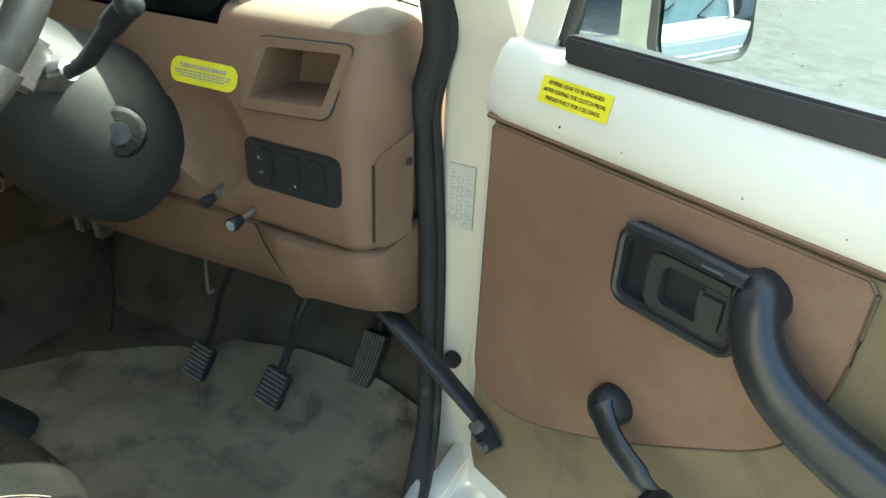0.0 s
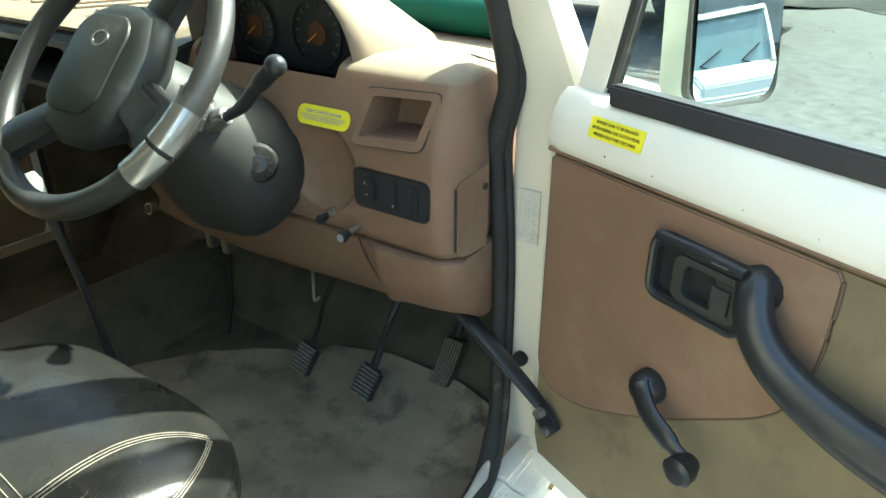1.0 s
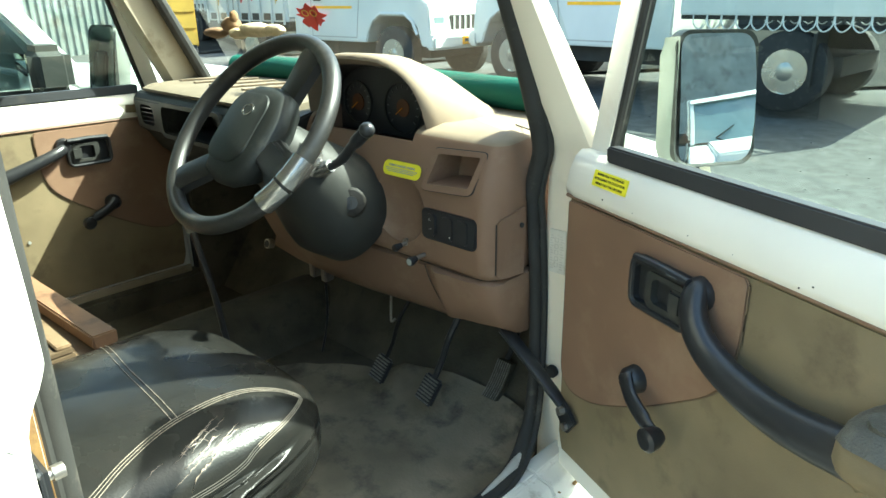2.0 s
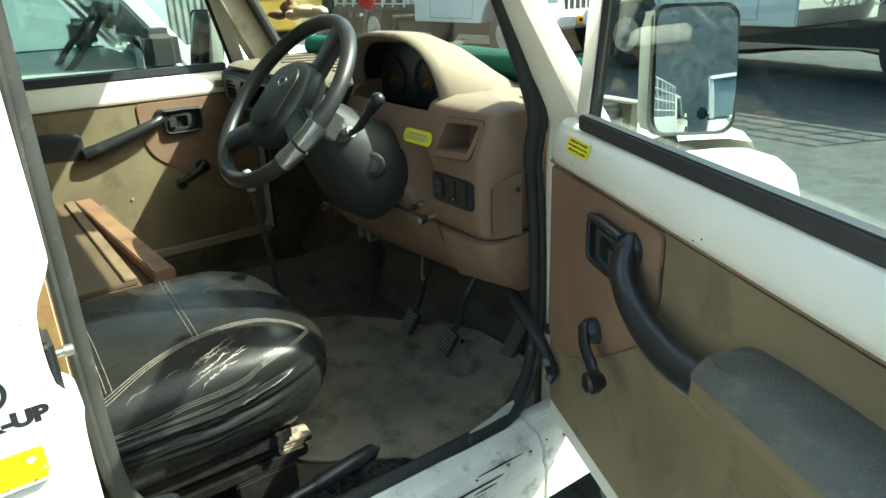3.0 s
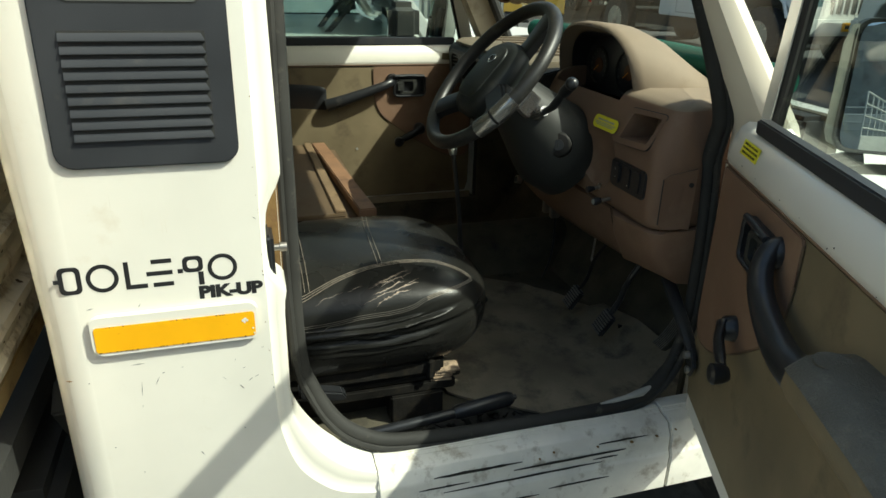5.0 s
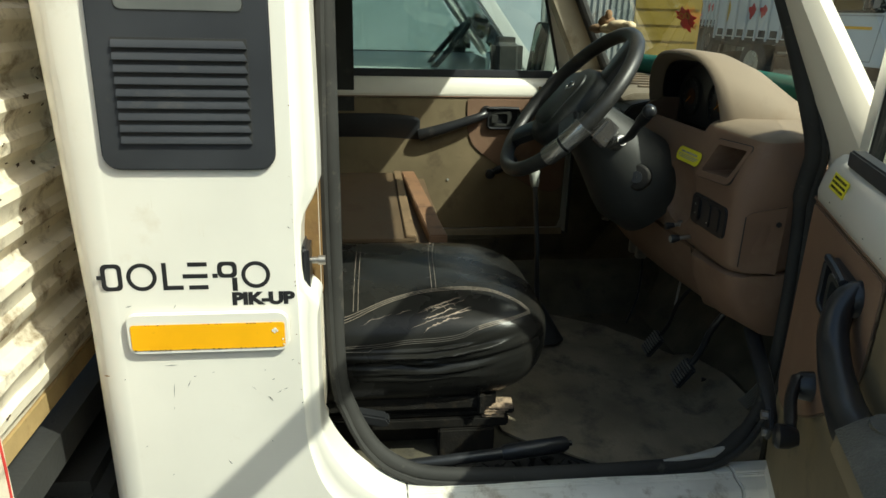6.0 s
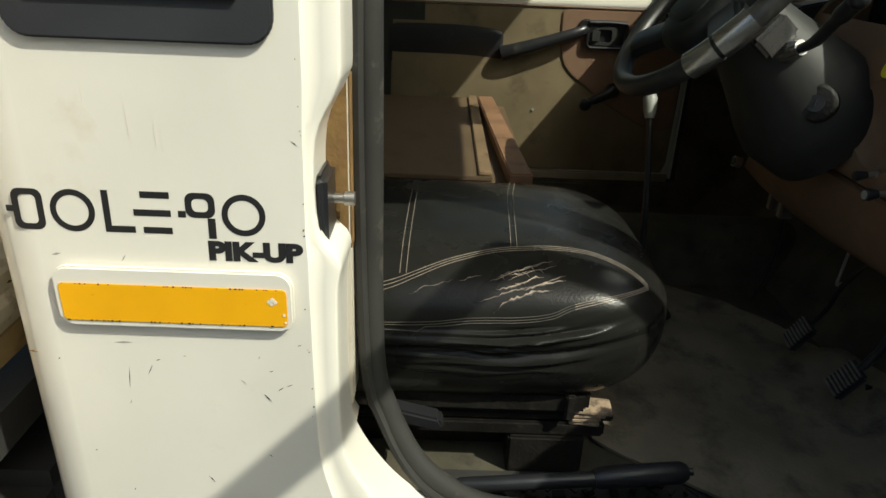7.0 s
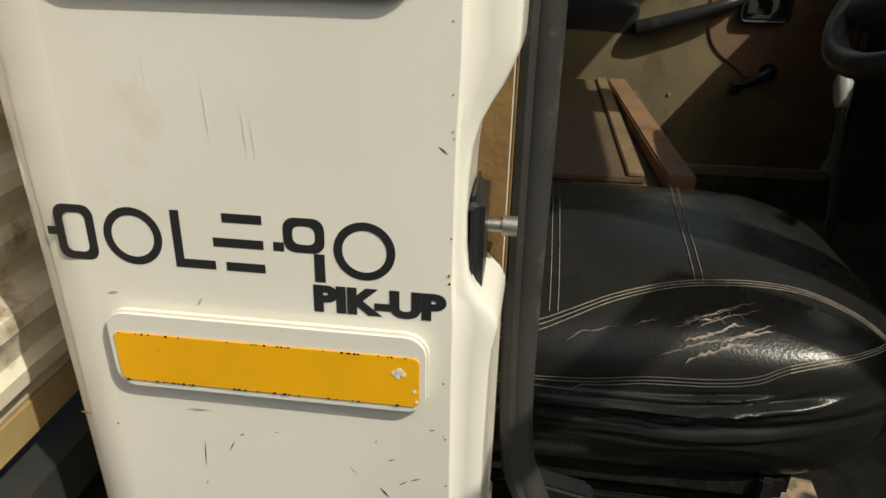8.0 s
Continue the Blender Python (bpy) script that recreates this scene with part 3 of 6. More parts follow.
for y, zt, hw in ((1.19, 1.14, 0.66), (1.44, 1.12, 0.66), (1.62, 1.095, 0.655), (1.75, 1.064, 0.65), (1.81, 1.015, 0.64), (1.835, 0.96, 0.63), (1.84, 0.70, 0.63)):
    rows.append([(XC - hw, y, zt - 0.055), (XC - hw + 0.03, y, zt - 0.030), (XC - hw * 0.5, y, zt + 0.012), (XC, y, zt + 0.018), (XC + hw * 0.5, y, zt + 0.012), (XC + hw - 0.03, y, zt - 0.030), (XC + hw, y, zt - 0.055)])
part("bonnet", loft(rows, closed=False), WHITE, cab, "white bonnet")
for s in (1, -1):
    rows = []
    for y, zt in ((1.09, 1.078), (1.34, 1.056), (1.54, 1.034), (1.65, 1.016), (1.72, 0.994), (1.765, 0.966), (1.79, 0.93), (1.805, 0.88), (1.81, 0.80), (1.815, 0.55)):
        rows.append([(XC + s * 0.60, y, zt - 0.03), (XC + s * 0.672, y, zt - 0.012), (XC + s * 0.69, y, zt), (XC + s * 0.74, y, zt - 0.006), (XC + s * 0.772, y, zt - 0.025), (XC + s * 0.786, y, zt - 0.07), (XC + s * 0.786, y, 0.50)])
    part("front_fender", loft(rows, closed=False), WHITE, cab, "white front fender")
part("cowl_panel", box(-0.70, 0.58, 1.16, 1.26, 1.10, 1.178, 0.01), DARK, cab)
part("nose_panel", box(-0.62, 0.50, 1.885, 1.945, 0.55, 0.93, 0.03), WHITE, cab)
for x in (0.62, -0.74):
    for y in (1.42, -1.35):
        w = part("wheel", tube([(x - 0.09, y, 0.36), (x - 0.08, y, 0.36), (x + 0.08, y, 0.36), (x + 0.09, y, 0.36)], [0.33, 0.358, 0.358, 0.33], 36), TYRE, cab, "dusty black tyre")
        part("rim", tube([(x - 0.092, y, 0.36), (x + 0.092, y, 0.36)], 0.20, 24), STEEL, w, "steel rim")
part("chassis_rail", box(-0.55, -0.42, -2.2, 2.0, 0.36, 0.469), DARK, cab)
part("chassis_rail", box(0.30, 0.43, -2.2, 2.0, 0.36, 0.469), DARK, cab)

# louvre panel on the side
LX = 0.735
lv = [(y - 0.1145, z + 1.40) for y, z in rrect(0.240, 0.425, 0.024, 6)]
b = prism(lv, "x", LX + 0.0006, LX + 0.0075, 0.002)
louvre = part("louvre_panel", lean(b), LOUVRE, cab, "black plastic louvre panel")
b = prism([(-0.2045, 1.3685), (-0.2045, 1.2245), (-0.0255, 1.2245), (-0.0255, 1.3685)], "x", LX + 0.0076, LX + 0.0080)
part("louvre_slot", lean(b), DARK, louvre)
for k in range(9):
    z = 1.3655 - k * 0.0162
    b = prism([(LX + 0.0081, z), (LX + 0.0124, z - 0.0086), (LX + 0.0124, z - 0.0100), (LX + 0.0112, z - 0.0108), (LX + 0.0081, z - 0.0108)], "y", -0.2043, -0.0257)
    for v in b.verts:
        if v.co.y > -0.1 and v.co.x < LX + 0.01 and v.co.z > z - 0.005:
            v.co.y -= 0.005
    part("slat", lean(b), LOUVRE, louvre)
o = [(y - 0.1125, z + 1.50) for y, z in rrect(0.170, 0.196, 0.010, 3)]
i = [(y - 0.1125, z + 1.50) for y, z in rrect(0.166, 0.192, 0.009, 3)]
part("window_gap", lean(plate_hole(o, i, "x", LX + 0.0074, LX + 0.0079)), DARK, louvre)
part("blanked_window", lean(prism(i, "x", LX + 0.0076, LX + 0.0088, 0.0005)), TUFF, louvre, "grey blanked quarter window")

# reflector
b = prism([(y - 0.1095, z + 0.9345) for y, z in rrect(0.243, 0.0685, 0.017, 6)], "x", LX + 0.0004, LX + 0.0085, 0.0078, 6)
pad = part("reflector_base", b, WHITE, cab, "raised white moulding under the reflector", smooth=60)
b = prism([(y - 0.1095, z + 0.9295) for y, z in rrect(0.230, 0.043, 0.005, 3)], "x", LX + 0.0086, LX + 0.0097, 0.0004)
part("reflector", b, YELLOW, pad, "amber reflective strip with chipped edges")
for y, z, r in ((-0.009, 0.939, 0.0028), (-0.0125, 0.937, 0.0022), (-0.006, 0.9365, 0.0020), (-0.010, 0.934, 0.0018), (0.002, 0.922, 0.0016), (0.0035, 0.913, 0.0014)):
    part("reflector_chip", disc((LX + 0.0098, y, z), r, 0.0004, "x", 7), WHITE, pad)
random.seed(9)
for k in range(60):
    y, z = random.uniform(-0.221, 0.003), random.choice((0.9085, 0.9505))
    part("chipped_edge", disc((LX + 0.0097, y, z), random.uniform(0.0005, 0.0012), 0.0003, "x", 6), INK, pad)

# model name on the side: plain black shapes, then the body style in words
deco = part("decal_backing", lean(prism([(-0.1708, 1.005), (-0.1708, 1.04), (-0.166, 1.04), (-0.166, 1.005)], "x", LX + 0.0001, LX + 0.00015)), INK, cab)
def shape(bmx):
    part("decal_shape", lean(bmx), INK, deco, "flat black decal shape")
DX0, DX1 = LX + 0.0002, LX + 0.0004
def ring(yc, zc, ro, ri):
    ang = [2 * math.pi * k / 32 for k in range(32)]
    shape(plate_hole([(yc + ro * math.cos(a), zc + ro * math.sin(a)) for a in ang], [(yc + ri * math.cos(a), zc + ri * math.sin(a)) for a in ang], "x", DX0, DX1))
def bar(y0, y1, z0, z1):
    shape(prism([(y0, z0), (y1, z0), (y1, z1), (y0, z1)], "x", DX0, DX1))
ring(-0.2015, 1.0245, 0.0218, 0.0158)
ring(-0.0345, 1.0255, 0.0215, 0.0155)
def frame_shape(yc, w, z0, z1):
    h = z1 - z0
    o = [(yc + y, (z0 + z1) / 2 + z) for y, z in rrect(w, h, 0.008, 4)]
    i = [(yc + y, (z0 + z1) / 2 + z) for y, z in rrect(w - 0.013, h - 0.012, 0.005, 4)]
    shape(plate_hole(o, i, "x", DX0, DX1))
frame_shape(-0.2445, 0.0300, 1.0035, 1.0455)
bar(-0.2660, -0.2595, 1.0215, 1.0278)
bar(-0.1715, -0.1650, 1.0035, 1.0465)
bar(-0.1650, -0.1420, 1.0035, 1.0102)
for z in (1.0035, 1.0215, 1.0400):
    bar(-0.1340, -0.1057, z, z + 0.0066)
bar(-0.1420, -0.1340, 1.0215, 1.0281)
frame_shape(-0.0765, 0.0290, 1.0215, 1.0470)
bar(-0.0985, -0.0910, 1.0215, 1.0281)
bar(-0.0700, -0.0625, 1.0000, 1.0212)
M_SIDE = Matrix.Translation((LX - 0.0013, -0.0255, 0.9862)) @ Matrix(((0, -0.045, 0.999, 0), (1, 0, 0, 0), (0, 0.999, 0.045, 0), (0, 0, 0, 1)))
text("decal_script", "PIK-UP", 0.0262, INK, M_SIDE, deco, 0.0002, 0.0016, 1.20)

# scratches, drips and rust specks on the side panel
def scratch(y, z, a, ln, w, m):
    c, s = math.cos(radians(a)), math.sin(radians(a))
    dx = 0.045 * max(0, z - 0.95)
    b = prism([(y - c * ln / 2, z - s * ln / 2), (y - s * w, z + c * w), (y + c * ln / 4 - s * w * 0.5, z + s * ln / 4 + c * w * 0.5), (y + c * ln / 2, z + s * ln / 2), (y + s * w, z - c * w)], "x", LX + 0.0001 - dx, LX + (0.00014 if m is RUN else 0.0004) - dx)
    part("scratch", b, m, cab)


for y, z, a, ln, w in ((-0.173, 0.832, 84, 0.026, 0.0004), (-0.149, 0.843, 64, 0.015, 0.0005), (-0.139, 0.856, 20, 0.005, 0.0005), (-0.024, 0.811, 128, 0.012, 0.0007), (0.001, 0.828, 24, 0.008, 0.0004), (-0.009, 0.823, 38, 0.009, 0.0005), (-0.018, 0.846, 15, 0.005, 0.0004), (-0.097, 0.692, 125, 0.010, 0.0006), (-0.026, 0.730, 140, 0.004, 0.0005), (-0.226, 0.730, 10, 0.003, 0.0006), (-0.190, 0.673, 60, 0.004, 0.0005), (0.018, 1.099, 140, 0.007, 0.0004), (-0.245, 0.854, 60, 0.003, 0.0007), (0.014, 0.880, 15, 0.004, 0.0004)):
    scratch(y, z, a, ln, w, INK)
for y, z, a, ln, w in ((-0.173, 0.877, 2, 0.020, 0.0012), (-0.225, 0.978, 12, 0.010, 0.0012), (-0.158, 0.976, 60, 0.009, 0.0008), (-0.049, 0.831, 135, 0.009, 0.0004), (-0.03, 0.863, 60, 0.004, 0.0006), (-0.11, 0.862, 10, 0.004, 0.0005), (-0.176, 0.800, 70, 0.006, 0.0005)):
    scratch(y, z, a, ln, w, FAINT)
scratch(-0.271, 0.862, -12, 0.010, 0.0014, RUST)
for y, z0, z1 in ((-0.1365, 1.053, 1.142), (-0.112, 1.056, 1.125), (-0.1066, 1.060, 1.118), (-0.176, 1.116, 1.151), (-0.075, 1.108, 1.125), (-0.165, 1.062, 1.071)):
    scratch(y, (z0 + z1) / 2, 90, z1 - z0, 0.0004, RUN)
random.seed(11)
for k in range(15):
    z = random.uniform(0.78, 1.28)
    part("rust_speck", disc((LX + 0.0002 - 0.045 * max(0, z - 0.95), 0.0255 + random.uniform(-0.004, 0.0008), z), random.uniform(0.0004, 0.0010), 0.0003, "x", 7), RUST if k % 5 else INK, cab)
# grimy crease down the rear corner
rows = []
for k in range(31):
    z = 0.56 + k * 0.035
    dx, e = 0.045 * max(0, z - 0.95), 0.0567 + 0.05 * max(0, z - 0.95)
    wide = 5 + 4 * noise.noise((z * 9, 0.3, 2))
    rows.append([(0.697 + 0.0387 * math.cos(radians(40 + q)) - dx, -0.240 - e * math.sin(radians(40 + q)), z) for q in (-wide, 0, wide)])
part("corner_grime", loft(rows, closed=False), RUN, cab, "brownish grime in the rear corner's crease", smooth=60)

# ---- dashboard ----
dash = thing("dashboard", "brown moulded plastic dashboard with a tan top", "dashboard")

def dash_ring(d, z, y0=0.813):
    """Plan of the driver's half at a height: straight front, rounded corner, end running forward; d draws it in."""
    pts = [(0.03, y0 + d), (0.2, y0 + d), (0.40, y0 + d), (0.50, y0 + d), (0.535, y0 + d)]
    rx, ry = 0.040 - 0.45 * d, 0.060 - 0.7 * d
    cx, cy = 0.555, y0 + 0.060 + 0.3 * d
    for a in range(-90, 1, 10):
        pts.append((cx + rx * math.cos(radians(a)), cy + ry * math.sin(radians(a))))
    pts += [(0.590 - 0.45 * d, 0.905), (0.582 - 0.45 * d, 0.94), (0.578 - 0.45 * d, 1.0), (0.576 - 0.45 * d, 1.14), (0.40, 1.15), (0.03, 1.15)]
    return [(x, y, z) for x, y in pts]


rows = [dash_ring(0.02, 0.95), dash_ring(0.010, 0.953), dash_ring(0.003, 0.965), dash_ring(0.0, 1.0), dash_ring(0.0, 1.06), dash_ring(0.001, 1.108), dash_ring(0.006, 1.130), dash_ring(0.012, 1.147), dash_ring(0.022, 1.172), dash_ring(0.031, 1.190), dash_ring(0.037, 1.1995), dash_ring(0.044, 1.2055), dash_ring(0.054, 1.2095), dash_ring(0.068, 1.2140), dash_ring(0.082, 1.218)]
fascia = part("fascia", loft(rows), BROWN, dash, "brown switch fascia curving into a tan top", smooth=50)
HOLE = [(0.431, 1.1175), (0.532, 1.1245), (0.5445, 1.1790), (0.4435, 1.1730)]
cut(fascia, prism(HOLE, "y", 0.79, 0.905))
cut(fascia, prism([(0.042, 1.165), (0.366, 1.165), (0.366, 1.30), (0.042, 1.30)], "y", 0.842, 0.965))
b = bmesh.new()
bmesh.ops.create_uvsphere(b, u_segments=40, v_segments=24, radius=1)
for v in b.verts:
    v.co = (0.352 + 0.074 * v.co.x, 0.806 + 0.030 * v.co.y, 1.055 + 0.075 * v.co.z)
cut(fascia, b)
# faces above 1.197 m that point upwards take the tan colour
fascia.data.materials.append(TAN)
for f in fascia.data.polygons:
    f.material_index = 1 if f.center.z > 1.197 and f.normal.z > 0.3 else 0
b = tube([(0.528, 0.957, 1.2205), (0.575, 0.945, 1.2165)], 0.0012, 6)
part("top_crack", b, DARK, dash)

# lower knee panel
rows = []
for x, zb, yf in ((-0.26, 0.80, 0.90), (-0.15, 0.785, 0.885), (0.0, 0.778, 0.872), (0.15, 0.782, 0.862), (0.30, 0.792, 0.86), (0.40, 0.797, 0.863), (0.415, 0.799, 0.862), (0.43, 0.80, 0.852), (0.445, 0.802, 0.841), (0.458, 0.803, 0.838), (0.475, 0.806, 0.842), (0.53, 0.811, 0.843), (0.565, 0.814, 0.848), (0.582, 0.816, 0.858), (0.592, 0.82, 0.876)):
    k = 0.014 * max(0, min(1, (x - 0.40) / 0.03))
    rows.append([(x, 0.945, zb + 0.012), (x, 0.93, zb), (x, 0.905, zb + 0.004), (x, yf + 0.012, zb + 0.03), (x, yf, zb + 0.055), (x, yf - 0.022, 0.90), (x, yf - 0.03, 0.938 + k * 0.4), (x, yf - 0.02, 0.948), (x, 0.945, 0.9485)])
part("knee_panel", loft(rows), BROWN, dash, "brown lower knee panel with a pressed ridge", smooth=50)
b = tube([(-0.22, 0.862, 0.9495), (0.14, 0.838, 0.9495), (0.42, 0.829, 0.950)], 0.0028, 6)
part("panel_gap", b, DARK, dash)
b = tube(smooth_line([(0.405, 0.829, 0.943), (0.414, 0.832, 0.915), (0.430, 0.836, 0.885), (0.447, 0.843, 0.855), (0.458, 0.853, 0.836)], 4), 0.0009, 6)
part("panel_groove", b, DARK, dash)
b = tube([(0.42, 0.822, 0.9512), (0.5, 0.8185, 0.9512), (0.555, 0.824, 0.9512), (0.582, 0.842, 0.9512)], 0.0006, 6)
part("panel_gap", b, DARK, dash)
b = tube([(-0.24, 0.885, 0.818), (-0.24, 0.868, 0.822)], 0.013, 14)
socket = part("socket_ring", b, CHROME, dash, "small metal-ringed socket")
part("socket_bore", tube([(-0.24, 0.87, 0.8215), (-0.24, 0.8665, 0.8225)], 0.010, 12), DARK, socket)
for x in (-0.05, -0.10):
    part("bracket", box(x, x + 0.02, 0.90, 0.93, 0.755, 0.80, 0.003), STEEL, dash)
part("hanging_hook", tube(smooth_line([(0.19, 0.93, 0.80), (0.19, 0.925, 0.73), (0.197, 0.92, 0.712), (0.205, 0.925, 0.72)], 4), 0.003, 8), STEEL, dash, "thin metal hook under the dashboard")

# open bin
def rounded(pts, r, seg=4):
    """A polygon with its corners rounded."""
    out, n = [], len(pts)
    for k in range(n):
        p0, p1, p2 = Vector(pts[k - 1]), Vector(pts[k]), Vector(pts[(k + 1) % n])
        a, c = p1 + (p0 - p1).normalized() * r, p1 + (p2 - p1).normalized() * r
        for q in range(seg + 1):
            t = q / seg
            out.append(tuple(a * (1 - t) ** 2 + p1 * 2 * t * (1 - t) + c * t * t))
    return out


o = rounded([(0.419, 1.1055), (0.5425, 1.1130), (0.5585, 1.1885), (0.4285, 1.1820)], 0.013)
i = rounded(HOLE, 0.005)
o2 = rounded([(0.4175, 1.1040), (0.5440, 1.1115), (0.5603, 1.1900), (0.4268, 1.1835)], 0.014)
bg = plate_hole(o2, o, "y", 0.8088, 0.826)
for v in bg.verts:
    v.co.y += 0.42 * max(0, v.co.z - 1.108)
part("bin_groove", bg, DARK, dash)
b = plate_hole(o, i, "y", 0.8072, 0.835)
for v in b.verts:
    v.co.y += 0.42 * max(0, v.co.z - 1.108)
binp = part("bin_frame", b, BROWN, dash, "raised frame of the open bin")
bm = bmesh.new()
back = [(0.5 + (x - 0.5) * 0.9, 0.895, 1.145 + (z - 1.145) * 0.9) for x, z in HOLE]
front_ = [(x, 0.8085 + 0.42 * max(0, z - 1.108), z) for x, z in HOLE]
loft([front_, back], caps=False, bm=bm)
bm.faces.new([bm.verts.new(p) for p in back])
part("bin_lining", bm, BROWN, binp, smooth=20)

# switch panel
b = prism([(0.4875 + x, 1.040 + z) for x, z in rrect(0.138, 0.062, 0.012, 4)], "y", 0.8085, 0.815, 0.002)
sw = part("switch_panel", b, BLACKP, dash, "black switch panel, one switch and two blanks")
b = prism([(0.449 + x, 1.042 + z) for x, z in rrect(0.025, 0.046, 0.010, 4)], "y", 0.803, 0.8085, 0.002)
rk = part("rocker_switch", b, BLACKP, sw, "black rocker switch with white symbols")
for x, z, w, h in ((0.4465, 1.0535, 0.0045, 0.0007), (0.4455, 1.0512, 0.0016, 0.0026), (0.4490, 1.0508, 0.0022, 0.0008), (0.4475, 1.0335, 0.0050, 0.0007), (0.4505, 1.0350, 0.0008, 0.0030)):
    part("symbol", box(x - w / 2, x + w / 2, 0.8024, 0.8029, z - h / 2, z + h / 2), CHEEK, rk)
for x in (0.487, 0.524):
    b = prism([(x + a, 1.040 + z) for a, z in rrect(0.029, 0.048, 0.008, 4)], "y", 0.8055, 0.8085, 0.001)
    part("blank_cover", b, BLACKP, sw)
part("switch_mark", disc((0.496, 0.8053, 1.026), 0.0014, -0.0006, "y", 8), LABEL, sw)

# pull knobs
for x, y, z, r, ln in ((0.366, 0.814, 0.984, 0.008, 0.03), (0.419, 0.818, 0.972, 0.0095, 0.045)):
    b = tube([(x, y + 0.012, z), (x, y - ln + 0.010, z - 0.004)], 0.0045, 10)
    kn = part("pull_knob", b, STEEL, dash, "metal pull knob")
    part("knob_collar", tube([(x, y + 0.008, z), (x, y, z)], r * 0.95, 12), STEEL, kn)
    b = tube([(x, y - ln + 0.018, z - 0.003), (x, y - ln + 0.004, z - 0.005), (x, y - ln, z - 0.005)], [r * 0.7, r, r * 0.9], 14)
    part("knob_cap", b, BLACKP, kn)
    part("cap_face", tube([(x, y - ln, z - 0.005), (x, y - ln - 0.001, z - 0.005)], r * 0.7, 12), CHEEK if r > 0.009 else BLACKP, kn)

# fuse flap on the end
def flap_row(o):
    top = [(-40, 1.066), (-32, 1.074), (-15, 1.079), (0, 1.082)]
    hi, lo = [], []
    for a, z in top:
        c, s_ = math.cos(radians(a)), math.sin(radians(a))
        p = (0.555 + (0.040 + o) * c, 0.873 + (0.060 + o) * s_)
        hi.append((*p, z)), lo.append((*p, 0.966 if a < -35 else 0.958))
    p = (0.590 + o, 0.905)
    return hi + [(*p, 1.084)] + [(*p, 0.952)] + lo[::-1]


fl = part("fuse_flap", loft([flap_row(0.001), flap_row(0.0055)]), BROWN, dash, "loose brown fuse-box flap", smooth=40)
part("flap_screw", disc((0.5965, 0.892, 1.052), 0.005, 0.003, "x", 10), DARK, fl)
part("flap_gap", tube([(0.5858, 0.8322, 1.064), (0.5858, 0.8322, 0.966)], 0.0013, 6), DARK, fl)

# yellow sticker
st = [(0.368 + x, z) for x, z in rrect(0.104, 0.030, 0.013, 5)]
b = prism(st, "y", -0.001, 0)
STM = Matrix.Translation((-0.008, 0.8170, 1.1325)) @ Matrix.Rotation(radians(-19), 4, "X")
moved(b, STM)
stk = part("warning_sticker", b, STICKER, dash, "yellow oval warning sticker with black print")
FRONT = Matrix(((1, 0, 0, 0), (0, 0, -1, 0), (0, 1, 0, 0), (0, 0, 0, 1)))
text("sticker_heading", "TURBOCHARGED ENGINE", 0.0062, FAINT, STM @ Matrix.Translation((0.367, -0.0014, 0.0055)) @ FRONT, stk, 0.0002, 0.0002)
for z, x0, x1 in ((-0.0010, 0.323, 0.412), (-0.0042, 0.326, 0.408), (-0.0074, 0.332, 0.402)):
    x = x0
    while x < x1:
        w = 0.004 + 0.004 * abs(math.sin(x * 900 + z * 5000))
        part("print_bar", moved(box(x, min(x + w, x1), -0.0018, -0.0011, z, z + 0.0016), STM), FAINT, stk)
        x += w + 0.0016
# instrument hood
SLATD = mat("dull_orange_dial", (0.10, 0.035, 0.01), 0.5, var=0.2, scale=40, bump=0.0)
def arch(y, x0, x1, zb, zt, pw=2.6, n=22):
    xc, hw, h = (x0 + x1) / 2, (x1 - x0) / 2, zt - zb
    out = []
    for k in range(n + 1):
        a = math.pi * k / n
        c, s = math.cos(a), math.sin(a)
        out.append((xc - hw * math.copysign(abs(c) ** (2 / pw), c), y, zb + h * abs(s) ** (2 / pw)))
    return out


rows = [arch(0.868, 0.022, 0.374, 1.175, 1.318, 3), arch(0.845, 0.018, 0.378, 1.175, 1.326, 3), arch(0.836, 0.013, 0.384, 1.175, 1.332, 3), arch(0.840, 0.006, 0.391, 1.174, 1.339, 2.9), arch(0.86, 0.003, 0.400, 1.174, 1.343, 2.7), arch(0.92, 0.003, 0.412, 1.174, 1.337, 2.5), arch(0.98, 0.007, 0.420, 1.178, 1.312, 2.3), arch(1.04, 0.012, 0.426, 1.182, 1.268, 2.1), arch(1.10, 0.027, 0.424, 1.186, 1.222, 2)]
for row in rows[:5]:
    for k, p in enumerate(row):
        row[k] = (p[0], p[1] + 0.03 * (1.341 - p[2]) / 0.15, p[2])
hood = part("instrument_hood", loft(rows, closed=False), TAN, dash, "tan instrument hood", smooth=60)
rows = [[(x, y + 0.002, z) for x, y, z in rows[0]], arch(0.955, 0.028, 0.363, 1.17, 1.302, 3)]
part("hood_lining", loft(rows, closed=False), BLACKP, hood)
b = prism([(x, z) for x, _, z in arch(0, 0.028, 0.368, 1.160, 1.308, 3)], "y", 0.93, 0.94)
clu = part("instrument_panel", b, BLACKP, hood, "dark instrument cluster with round dials")
